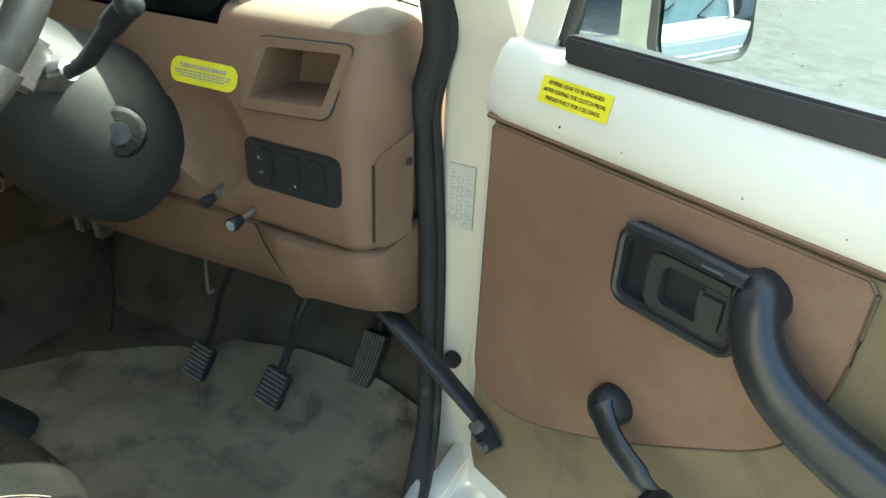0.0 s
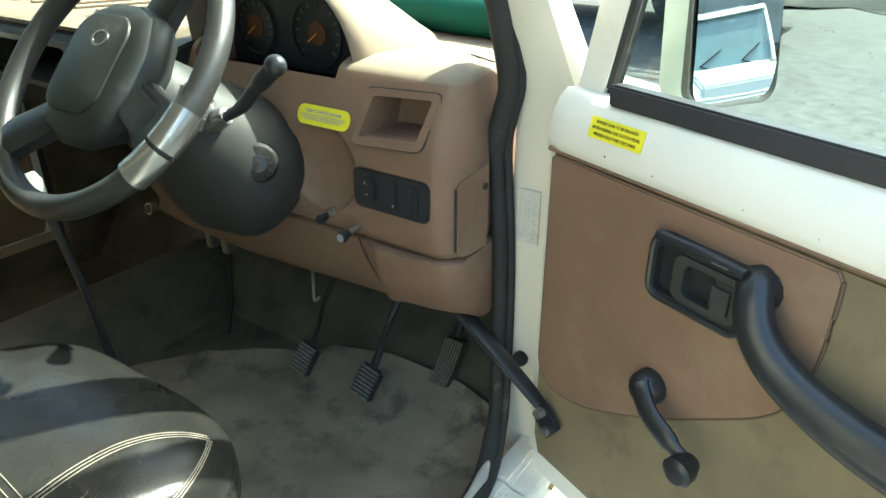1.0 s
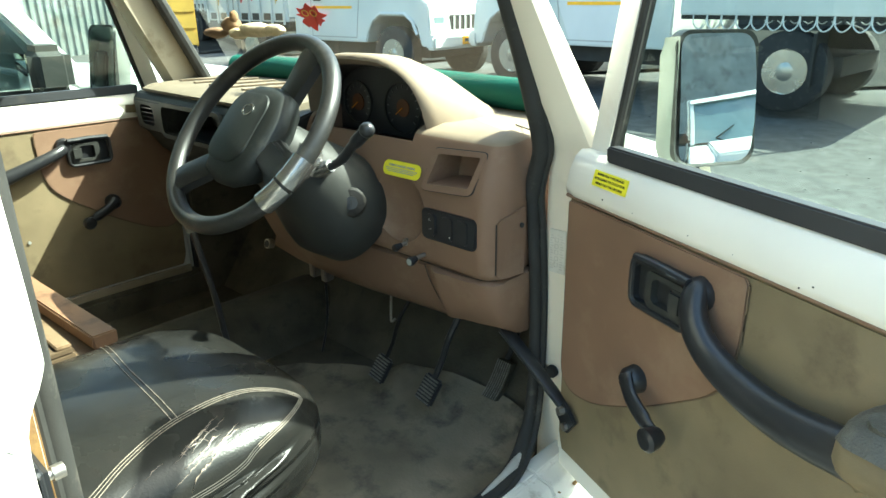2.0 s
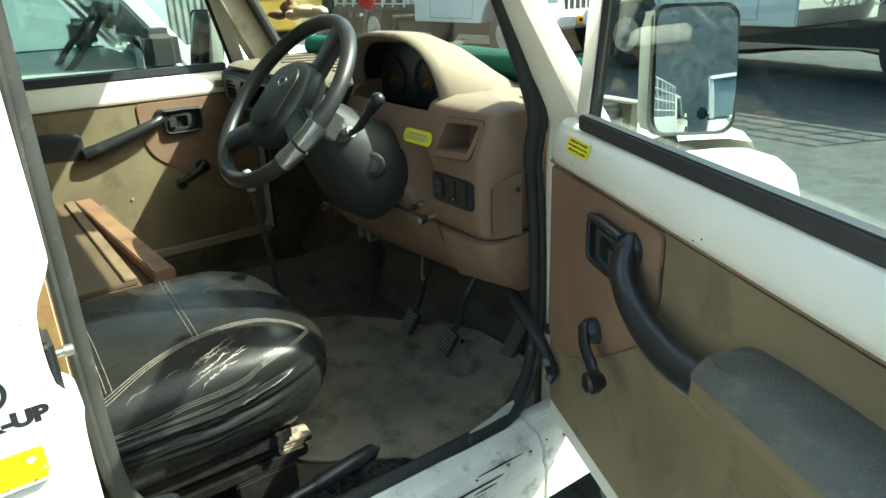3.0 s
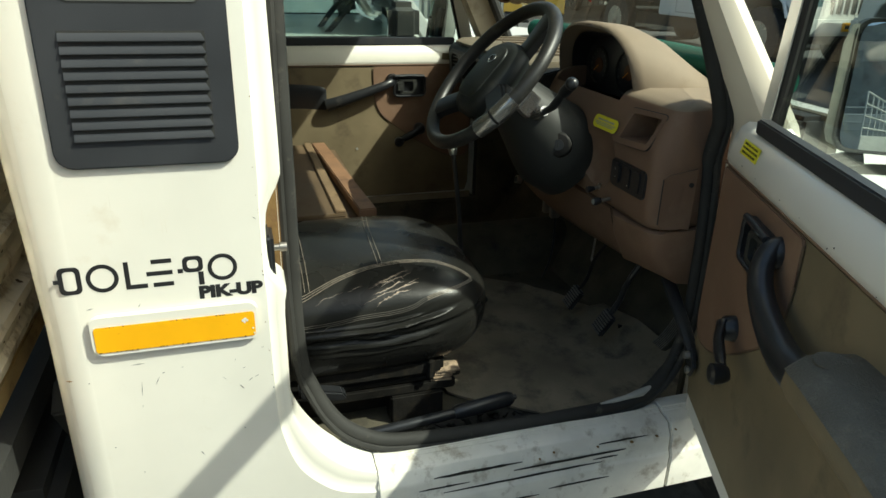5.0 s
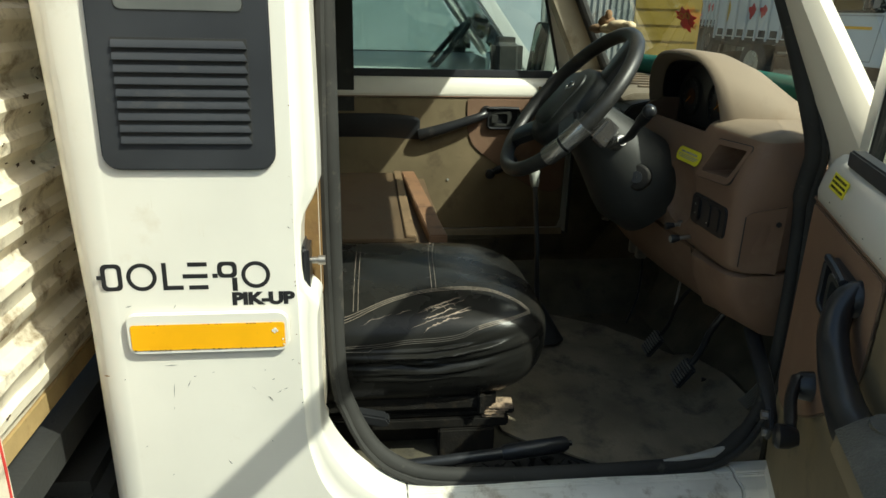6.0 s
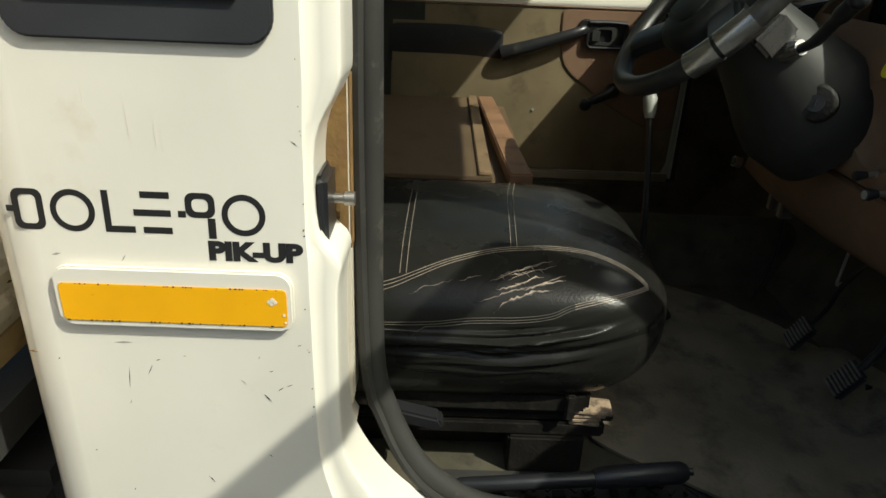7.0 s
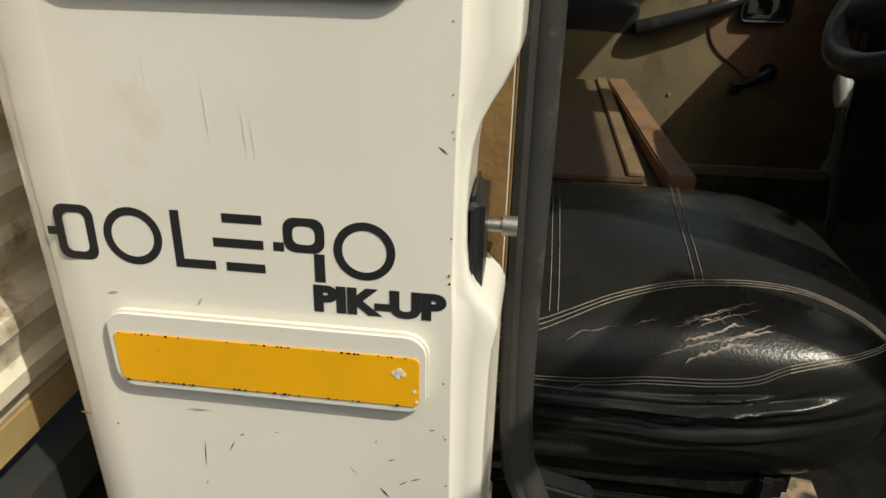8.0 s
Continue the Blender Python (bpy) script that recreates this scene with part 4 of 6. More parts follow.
for cx, r in ((0.105, 0.048), (0.250, 0.056)):
    ang = [2 * math.pi * k / 36 for k in range(36)]
    part("dial_ring", plate_hole([(cx + r * math.cos(a), 1.228 + r * math.sin(a)) for a in ang], [(cx + (r - 0.004) * math.cos(a), 1.228 + (r - 0.004) * math.sin(a)) for a in ang], "y", 0.924, 0.93), GREYP, clu)
    part("dial_face", disc((cx, 0.9297, 1.228), 0.019, -0.0015, "y", 20), SLATD, clu, "dull orange dial centre")
    for k in range(13):
        a = radians(-40 + k * 260 / 12)
        p = Vector((cx + (r - 0.011) * math.cos(a), 0.9285, 1.228 + (r - 0.011) * math.sin(a)))
        b = box(-0.0035, 0.0035, -0.0008, 0.0008, -0.0012, 0.0012)
        part("dial_mark", moved(b, Matrix.Translation(p) @ Matrix.Rotation(-a, 4, "Y")), TUFF, clu)
    part("needle", tube([(cx, 0.9265, 1.228), (cx - 0.02, 0.9265, 1.213)], 0.0012, 6), ORANGE, clu)
part("cluster_screen", box(0.285, 0.330, 0.9285, 0.9297, 1.278, 1.287), mat("blue_display", (0.02, 0.06, 0.22), 0.3, var=0.05), clu, "small blue display strip")
part("cluster_sill", box(0.034, 0.360, 0.868, 0.935, 1.148, 1.165, 0.004), BLACKP, clu)

# passenger half
prof = [(0.98, 0.93), (0.93, 0.96), (0.86, 1.02), (0.825, 1.075), (0.80, 1.09), (0.795, 1.175), (0.81, 1.195), (0.85, 1.205), (1.15, 1.216), (1.15, 0.93)]
pd = part("passenger_fascia", prism(prof, "x", -0.775, 0.028, 0.004), GREYP, dash, "greyish-brown passenger fascia with an open tray")
cut(pd, prism([(-0.43 + x, 1.133 + z) for x, z in rrect(0.31, 0.078, 0.018, 4)], "y", 0.75, 0.94))
cut(pd, prism([(-0.11 + x, 1.128 + z) for x, z in rrect(0.20, 0.078, 0.018, 4)], "y", 0.75, 0.94))
cut(pd, prism([(-0.70 + x, 1.132 + z) for x, z in rrect(0.085, 0.06, 0.02, 4)], "y", 0.75, 0.86))
for k in range(4):
    part("vent_slat", box(-0.738, -0.662, 0.80, 0.83, 1.112 + k * 0.013, 1.1145 + k * 0.013), BLACKP, pd)
for cx, w in ((-0.43, 0.31), (-0.11, 0.20)):
    o = [(cx + x, 1.132 + z) for x, z in rrect(w + 0.026, 0.098, 0.024, 4)]
    i = [(cx + x, 1.132 + z) for x, z in rrect(w - 0.002, 0.076, 0.018, 4)]
    part("tray_rim", plate_hole(o, i, "y", 0.786, 0.797), GREYP, pd)
b = prism([(0.805, 1.199), (0.80, 1.207), (0.83, 1.219), (1.15, 1.229), (1.15, 1.217)], "x", -0.72, -0.02, 0.003)
pt = part("passenger_pad", b, PADTOP, dash, "dusty tan pad with pale demister ribs")
for k in range(7):
    x = -0.64 + k * 0.085
    b = box(x, x + 0.018, 0.90, 1.06, 1.2225, 1.2275, 0.002)
    for v in b.verts:
        v.co.z += 0.028 * (v.co.y - 0.95)
        v.co.x += 0.55 * (v.co.y - 0.98)
    part("demister_rib", b, TAN, pt)
for z in (1.03, 1.065):
    b = box(-0.2, -0.02, 0.83, 0.84, z, z + 0.006)
    part("heater_slot", b, BLACKP, dash)
part("radio_panel", box(-0.19, 0.02, 0.845, 0.87, 0.96, 1.05, 0.006), BLACKP, dash, "black centre radio panel")

# green cloth roll at the foot of the windscreen
pts = smooth_line([(-0.68, 1.10, 1.252), (-0.4, 1.125, 1.253), (0.0, 1.135, 1.254), (0.3, 1.125, 1.252), (0.575, 1.09, 1.250)], 6)
b = tube([p + Vector((0, 0.004 * noise.noise(p * 9), 0.003 * noise.noise(p * 7))) for p in pts], 0.036, 16, flat=0.95)
tagged(part("cloth_roll", b, GREEN), "dark green cloth roll along the windscreen's foot", "cloth")

# ---- steering wheel and column ----
WC = Vector((0.189, 0.595, 1.221))
WM = Matrix.Translation(WC) @ Matrix(((1, 0, 0, 0), (0, 0.65, -0.76, 0), (0, 0.76, 0.65, 0), (0, 0, 0, 1)))
wheel = thing("steering_wheel", "worn black steering wheel with silver spoke trim", "steering wheel", WM)
R = 0.196
rim = [(R * math.cos(2 * math.pi * k / 72), R * math.sin(2 * math.pi * k / 72), 0) for k in range(72)]
part("rim", tube(rim, 0.0165, 14, closed=True), RIMB, wheel, "worn dusty black rim")
# hub pad
rows = []
for z, k in ((-0.045, 0.80), (-0.02, 0.98), (-0.005, 1.0), (0.008, 0.95), (0.016, 0.82), (0.019, 0.5)):
    rows.append([(x * k, y * k - 0.006, z) for x, y in [(-0.07, 0.085), (-0.03, 0.10), (0.03, 0.10), (0.07, 0.085), (0.088, 0.03), (0.084, -0.03), (0.06, -0.09), (0.02, -0.105), (-0.02, -0.105), (-0.06, -0.09), (-0.084, -0.03), (-0.088, 0.03)]])
b = loft(rows)
bmesh.ops.subdivide_edges(b, edges=[e for e in b.edges if e.calc_length() > 0.03], cuts=1, smooth=0.4)
hub = part("hub_pad", b, HUB, wheel, "greenish-black hub pad", smooth=60)
rows = []
for z, k in ((0.012, 1.0), (0.0205, 0.98), (0.0225, 0.93)):
    rows.append([(x * k - 0.008, y * k - 0.004, z) for x, y in rrect(0.115, 0.145, 0.035, 5)])
part("hub_plate", loft(rows), HUB, hub, "dull green-grey centre plate")
part("badge", plate_hole([(0.017 * math.cos(2 * math.pi * k / 24), 0.030 + 0.012 * math.sin(2 * math.pi * k / 24)) for k in range(24)], [(0.013 * math.cos(2 * math.pi * k / 24), 0.030 + 0.009 * math.sin(2 * math.pi * k / 24)) for k in range(24)], "z", 0.0215, 0.0245), SILVER, hub, "plain silver oval badge")
# spokes: (angle, half-width at hub, at rim)
for a, w0, w1, m in ((68, 0.030, 0.034, BLACKP), (226, 0.032, 0.030, BLACKP), (-22, 0.032, 0.036, SILVER)):
    rows = []
    for r, w, z, h in ((0.06, w0, -0.020, 0.014), (0.11, (w0 + w1) / 2 * 0.9, -0.014, 0.011), (0.165, w1, -0.002, 0.010), (0.192, w1 * 1.05, 0.0, 0.012)):
        rows.append([(r, w, z - h), (r, w, z + h * 0.6), (r, w * 0.6, z + h), (r, -w * 0.6, z + h), (r, -w, z + h * 0.6), (r, -w, z - h)])
    b = moved(loft(rows), Matrix.Rotation(radians(a), 4, "Z"))
    part("spoke", b, GREYP if m is SILVER else m, wheel)
arc = [(R * math.cos(radians(a)), R * math.sin(radians(a)), 0) for a in range(-39, -8, 3)]
b = tube(arc[:5] + [tuple((a + b_) / 2 for a, b_ in zip(arc[4], arc[5]))], 0.0205, 16)
part("rim_trim", b, SILVER, wheel, "scuffed silver trim sleeve")
part("rim_trim", tube(arc[5:], 0.0212, 16), SILVER, wheel, "scuffed silver trim sleeve")
b = box(0.085, 0.172, -0.026, 0.026, -0.012, 0.006, 0.005)
part("spoke_trim", moved(b, Matrix.Rotation(radians(-22), 4, "Z")), BLACKP, wheel)

column = thing("steering_column", "bulky dark grey plastic steering column shroud", "steering column")
ax0 = Vector((0, 0.76, -0.65))
rows = []
for d, rx, ry, drop in ((0.03, 0.050, 0.046, 0), (0.045, 0.062, 0.056, 0.002), (0.07, 0.068, 0.062, 0.006), (0.11, 0.082, 0.072, 0.010), (0.16, 0.100, 0.088, 0.016), (0.20, 0.112, 0.102, 0.022), (0.235, 0.118, 0.110, 0.026), (0.26, 0.112, 0.106, 0.026), (0.30, 0.10, 0.10, 0.026)):
    rx, ry = rx * 1.05, ry * 1.04
    c = WC + ax0 * d + Vector((0.004, 0, -drop))
    rows.append([c + Vector((rx * math.copysign(abs(math.cos(t)) ** 0.85, math.cos(t)), 0.65 * ry * math.sin(t), 0.76 * ry * math.sin(t))) for t in [2 * math.pi * k / 32 for k in range(32)]])
part("shroud", loft(rows), GREYP, column, "dark grey shroud", smooth=50)
ic = Vector((0.301, 0.733, 1.073))
idir = Vector((0.80, -0.58, 0.14)).normalized()
b = tube([ic - idir * 0.03, ic + idir * 0.001, ic + idir * 0.005, ic + idir * 0.006], [0.034, 0.031, 0.027, 0.024], 24)
bar_ = part("ignition_barrel", b, GREASE, column, "ignition lock with a steel key slot")
part("key_face", tube([ic + idir * 0.006, ic + idir * 0.008], 0.0130, 20), LOUVRE, bar_)
b = box(-0.001, 0.001, -0.0055, 0.0055, -0.0008, 0.0008)
part("key_slot", moved(b, Matrix.Translation(ic + idir * 0.0086) @ idir.to_track_quat("Z", "Y").to_matrix().to_4x4()), DARK, bar_)
b = tube(smooth_line([(0.260, 0.680, 1.138), (0.320, 0.694, 1.163), (0.360, 0.699, 1.200), (0.392, 0.703, 1.227)], 5), [0.008] * 6 + [0.0095] * 5 + [0.0125] * 4 + [0.012], 12)
part("stalk", b, BLACKP, column, "black wiper stalk")
bm = bmesh.new()
bmesh.ops.create_uvsphere(bm, u_segments=16, v_segments=10, radius=0.0145)
part("stalk_tip", moved(bm, Matrix.Translation((0.395, 0.703, 1.230))), BLACKP, column)
part("stalk_boot", tube([(0.247, 0.677, 1.133), (0.285, 0.685, 1.147), (0.303, 0.689, 1.155)], [0.020, 0.017, 0.012], 14), SILVER, column)
b = box(-0.03, 0.055, -0.028, 0.03, -0.03, 0.012, 0.006)
part("column_collar", moved(b, Matrix.Translation(WC + Vector((0.045, 0.055, -0.05))) @ WM.to_quaternion().to_matrix().to_4x4()), SILVER, column, "ribbed grey switch collar")

# ---- pedals ----
def pedal(name, label, foot, top, w, h, ribs, tilt):
    th = thing(name, label, "pedal")
    x, y, z = foot
    m = Matrix.Translation((x, y, z + h / 2)) @ Matrix.Rotation(radians(12), 4, "Y") @ Matrix.Rotation(radians(tilt), 4, "X")
    pd_ = part("pad", moved(box(-w / 2, w / 2, -0.007, 0.007, -h / 2, h / 2, 0.005), m), BLACKP, th, "ribbed black rubber pad")
    for k in range(ribs):
        zz = -h / 2 + (k + 0.7) * h / (ribs + 0.4)
        part("rib", moved(box(-w / 2 + 0.005, w / 2 - 0.005, -0.0115, -0.006, zz - 0.0014, zz + 0.0014, 0.0006), m), WORN, pd_)
    pts = smooth_line([(x, y + 0.006, z + h * 0.6), (x + 0.012, y + 0.03, z + h + 0.03), (x + 0.03, y + 0.04, z + h + 0.1), top], 5)
    part("arm", tube(pts, 0.0048 if name == "clutch_pedal" else 0.0075, 10), GREASE if name == "clutch_pedal" else BLACKP, th)


pedal("clutch_pedal", "clutch pedal with a worn ribbed black pad", (0.213, 0.866, 0.580), (0.275, 0.955, 0.84), 0.048, 0.064, 8, -28)
pedal("brake_pedal", "brake pedal with a worn ribbed black pad", (0.360, 0.879, 0.576), (0.412, 0.965, 0.84), 0.050, 0.066, 8, -28)
acc = thing("accelerator_pedal", "curved ribbed accelerator pedal on the toe board", "pedal")
rows = []
for k in range(9):
    t = k / 8
    y, z = 1.000 + 0.054 * t, 0.566 + 0.076 * t - 0.009 * math.sin(math.pi * t)
    x = 0.440 + 0.005 * t
    rows.append([(x - 0.021, y - 0.006, z), (x + 0.021, y - 0.006, z), (x + 0.021, y + 0.012, z - 0.006), (x - 0.021, y + 0.012, z - 0.006)])
ap = part("pad", loft(rows), DARKFLOOR, acc)
for k in range(7):
    xx = -0.018 + k * 0.006
    part("rib", tube([(0.440 + xx + 0.005 * t, 0.993 + 0.054 * t, 0.568 + 0.076 * t - 0.009 * math.sin(math.pi * t)) for t in (0, 0.25, 0.5, 0.75, 1)], 0.0012, 6), WORN, ap)
part("arm", tube([(0.445, 1.06, 0.645), (0.475, 1.09, 0.78)], 0.007, 8), BLACKP, acc)
b = tube([(0.30, 0.985, 0.540), (0.292, 0.968, 0.542)], 0.012, 12)
tagged(part("dimmer_switch", b, GREASE), "small round greasy foot switch on the floor", "switch")

# ---- floor mat ----
poly = [(-0.195, 0.50), (-0.195, 0.69), (-0.175, 0.745), (-0.09, 0.852), (0.045, 0.962), (0.105, 0.985), (0.150, 1.005), (0.30, 1.022), (0.48, 1.022), (0.575, 1.01), (0.60, 0.97), (0.63, 0.86), (0.645, 0.66), (0.61, 0.64), (0.563, 0.619), (0.50, 0.53), (0.425, 0.435), (0.30, 0.42), (0.0, 0.44)]
bm = prism(poly, "z", 0.5055, 0.511)
bmesh.ops.triangulate(bm, faces=bm.faces[:])
bmesh.ops.subdivide_edges(bm, edges=bm.edges[:], cuts=3, use_grid_fill=True)
for v in bm.verts:
    p = v.co
    up = 1.45 * max(0, p.y - 0.985)
    p.z += up + (0.006 * noise.noise((p.x * 9, p.y * 9, 1)) + 0.004 * noise.noise((p.x * 23, p.y * 23, 5)) + 0.004)
tagged(part("floor_mat", bm, MAT_GREY, smooth=60), "grimy grey carpet floor mat with dark stains", "floor mat")

# ---- driver's seat ----
seat = thing("driver_seat", "black leatherette driver's seat cushion, torn along its bolster", "car seat")
SC, SH, SN = Vector((0.297, 0.145, 0.766)), Vector((0.246, 0.373, 0.116)), 3.0


def seat_crease(p):
    """Folds on the side below the bolster, and a dip along the seams."""
    d = 0.0
    if p.x > 0.42:
        sag = p.z - 0.792 - 0.10 * abs(p.y - 0.24) ** 1.3 * (1.6 if p.y > 0.24 else 0.6) + 0.006 * noise.noise((p.y * 4, 1.5, 0))
        w = min(1, (p.x - 0.42) / 0.05) * math.exp(-((p.y - 0.25) / 0.145) ** 2) * max(0.12, min(1.0, (0.004 - sag) / 0.016))
        d += 0.006 * w * max(0, 1 - ((sag + 0.035) / 0.055) ** 2) * (1 - 3.2 * abs(noise.noise((p.y * 6.5, sag * 42, 7))))
        for at, amp, wide in ((0.0, -0.007, 0.006), (-0.020, 0.007, 0.008), (-0.038, -0.006, 0.006), (0.030, 0.004, 0.014)):
            q = (sag - at - 0.004 * noise.noise((p.y * 7, at * 90, 4))) / wide
            d += 2.1 * w * amp * math.exp(-q * q) * (0.7 + 0.6 * noise.noise((p.y * 5, at * 50, 2)))
        # tight folds that fan out from under the tears: (height, depth, breadth, slant, middle, reach)
        for at, amp, wide, skew, mid, reach in ((0.000, -0.010, 0.0030, 0.10, 0.30, 0.07), (-0.007, 0.009, 0.0034, 0.06, 0.29, 0.09), (-0.013, -0.010, 0.0030, 0.02, 0.28, 0.11), (-0.019, 0.009, 0.0034, -0.02, 0.27, 0.12), (-0.026, -0.009, 0.0032, -0.05, 0.25, 0.13), (-0.033, 0.008, 0.0040, -0.07, 0.24, 0.13), (-0.041, -0.008, 0.0036, -0.09, 0.22, 0.13), (-0.050, 0.007, 0.0048, -0.10, 0.21, 0.13), (-0.060, -0.006, 0.0045, -0.11, 0.20, 0.12)):
            q = (sag - at - skew * (p.y - mid) - 0.55 * (p.y - mid) ** 2 - 0.003 * noise.noise((p.y * 11, at * 130, 9))) / wide
            d += 0.62 * min(1, w * 2.0) * amp * math.exp(-q * q) * math.exp(-((p.y - mid) / reach) ** 2)
    d += 0.003 * noise.noise(p * 9) + 0.0006 * noise.noise(p * 30)
    return d


bm = bmesh.new()
N, K = 400, 290
rows = []
for j in range(1, K):
    e = -math.pi / 2 + math.pi * j / K
    row = []
    for i in range(N):
        a = 2 * math.pi * i / N
        f = lambda v, p: math.copysign(abs(v) ** (2 / p), v)
        ce, se = f(math.cos(e), SN if e > 0 else 4.6), f(math.sin(e), SN if e > 0 else 2.2)
        p = Vector((SC.x + SH.x * ce * f(math.cos(a), 4.2), SC.y + SH.y * ce * f(math.sin(a), 5.6), SC.z + SH.z * se * (1 if se > 0 else 1.24)))
        n_ = Vector(((p.x - SC.x) / SH.x**2, (p.y - SC.y) / SH.y**2, (p.z - SC.z) / SH.z**2)).normalized()
        row.append(p + n_ * seat_crease(p))
    rows.append(row)
skin = BVHTree.FromPolygons([p for row in rows for p in row], [(j * N + i, j * N + (i + 1) % N, (j + 1) * N + (i + 1) % N, (j + 1) * N + i) for j in range(K - 2) for i in range(N)])
cushion = part("cushion", loft(rows), LEATHER, seat, "cracked black leatherette cushion", smooth=70)


def on_seat(x, y, off=0.001):
    hit = skin.ray_cast(Vector((x, y, 1.3)), Vector((0, 0, -1)))
    if hit[0] is None:
        hit = skin.find_nearest(Vector((x, y, SC.z)))
    return hit[0] + hit[1] * off


def seam(pts, r=0.0007, label="pale double stitching"):
    line_ = [on_seat(p.x, p.y, 0.0012) for p in smooth_line([(x, y, 0) for x, y in pts], 6)]
    part("stitching", tube(line_, r, 5), THREAD, cushion, label)


PIPE = [(0.530, -0.02), (0.523, 0.04), (0.515, 0.091), (0.500, 0.131), (0.474, 0.186), (0.445, 0.268), (0.437, 0.345), (0.443, 0.400), (0.456, 0.435), (0.476, 0.464)]
for o in (-0.0046, 0.0, 0.0046):
    seam([(x + o, y) for x, y in PIPE], 0.00055)
for o in (-0.0045, 0.0045):
    seam([(0.10, 0.300 + o), (0.23, 0.282 + o), (0.34, 0.275 + o), (0.441, 0.270 + o)], 0.0005)
    seam([(0.15, 0.118 + o), (0.335, 0.114 + o), (0.500, 0.111 + o)], 0.0005)
low = smooth_line([(0.548, 0.02, 0.791), (0.545, 0.092, 0.795), (0.545, 0.154, 0.799), (0.543, 0.208, 0.806), (0.542, 0.274, 0.809), (0.539, 0.318, 0.816), (0.530, 0.351, 0.829), (0.513, 0.410, 0.838), (0.495, 0.445, 0.841), (0.478, 0.466, 0.840)], 6)
for o in (-0.0045, 0.0, 0.0045):
    side_line = [skin.find_nearest(p + Vector((0.004, 0, o))) for p in low]
    rear = len(side_line) * 2 // 3
    part("stitching", tube([h[0] + h[1] * 0.0010 for h in side_line[:rear + 1]], 0.0007, 6), STITCHD, cushion)
    part("stitching", tube([h[0] + h[1] * 0.0010 for h in side_line[rear:]], 0.0007, 6), THREAD, cushion, "pale double stitching")
# tears: ragged cracks with a pale lifted lip and a dark gap below
random.seed(21)


def crack(x, y, ln, slope, w, k):
    lip, gap, low_ = [], [], []
    n = 22
    for q in range(n):
        t = q / (n - 1) - 0.5
        yy = y + ln * t
        jag = 0.0030 * noise.noise((yy * 60, k * 3.7, 0)) + 0.0016 * noise.noise((yy * 210, k * 1.3, 5))
        xx = x + slope * ln * t + jag
        fade = max(0.0, 1 - (2 * t) ** 2)
        ww = w * fade * max(0.12, 0.6 + 1.5 * noise.noise((yy * 150, k, 9)))
        lip.append(on_seat(xx - ww, yy, 0.0020)), gap.append(on_seat(xx, yy, 0.0012)), low_.append(on_seat(xx + 0.0006 * fade + ww * 0.5, yy, 0.0011))
    t_ = part("tear", loft([lip, gap], closed=False), TORN, cushion, "pale torn edge")
    part("gap", loft([gap, low_], closed=False), INK, t_)


for k in range(10):
    crack(0.486 + 0.0040 * k + random.uniform(-0.002, 0.002), 0.300 + random.uniform(-0.032, 0.026) - 0.014 - 0.002 * abs(k - 5), random.uniform(0.04, 0.10), random.uniform(-0.5, -0.32) * (1 - 0.05 * k), random.uniform(0.0006, 0.0013) * (2.4 if k in (4, 6, 7, 9) else 1), k)
for k, (x, y, s) in enumerate(((0.496, 0.285, 1.6), (0.502, 0.272, 1.8), (0.500, 0.298, 1.4), (0.490, 0.306, 1.6), (0.506, 0.262, 1.4), (0.494, 0.318, 1.2))):
    crack(x - 0.004, y - 0.012, 0.005, s, 0.0016, 80 + k)
for k, (x, y, ln) in enumerate(((0.516, 0.150, 0.060), (0.505, 0.205, 0.03))):
    crack(x, y, ln, -0.28, 0.0007, 50 + k)
for x in (0.475, 0.13):
    part("seat_rail", box(x - 0.02, x + 0.02, -0.2, 0.43, 0.575, 0.60, 0.004), GREASE, seat, "black steel seat rail")
    b = box(x - 0.014, x + 0.018, -0.18, 0.442, 0.604, 0.618, 0.003)
    part("rail_slider", b, GREASE, seat, "worn steel slider")
    part("rail_stand", box(x - 0.025, x + 0.025, 0.28, 0.40, 0.505, 0.575, 0.004), GREASE, seat)
    part("rail_stand", box(x - 0.025, x + 0.025, -0.15, -0.05, 0.505, 0.575, 0.004), GREASE, seat)
for z in (0.598, 0.606, 0.614, 0.622):
    part("wood_sliver", moved(box(0.455 + 0.006 * math.sin(z * 700), 0.50 + 0.004 * math.sin(z * 1500), 0.375, 0.432 + 0.012 * math.sin(z * 900), z, z + 0.0055, 0.001), Matrix.Translation((0.475, 0.4, z)) @ Matrix.Rotation(0.12 * math.sin(z * 1100), 4, "Z") @ Matrix.Translation((-0.475, -0.4, -z))), SPLINTER, seat, "splintered wooden packing")
part("seat_frame", box(0.10, 0.505, -0.19, 0.40, 0.622, 0.668, 0.01), GREASE, seat)
part("side_guard", box(0.428, 0.434, -0.17, 0.36, 0.508, 0.60, 0.001), GREASE, seat)
b = prism([(0.08, 0.66), (0.17, 0.638), (0.178, 0.624), (0.165, 0.616), (0.08, 0.636)], "x", 0.515, 0.545, 0.004)
part("recline_lever", b, BLACKP, seat, "black recliner lever")
part("bolt_bracket", box(0.49, 0.515, 0.36, 0.375, 0.62, 0.665, 0.003), GREASE, seat)

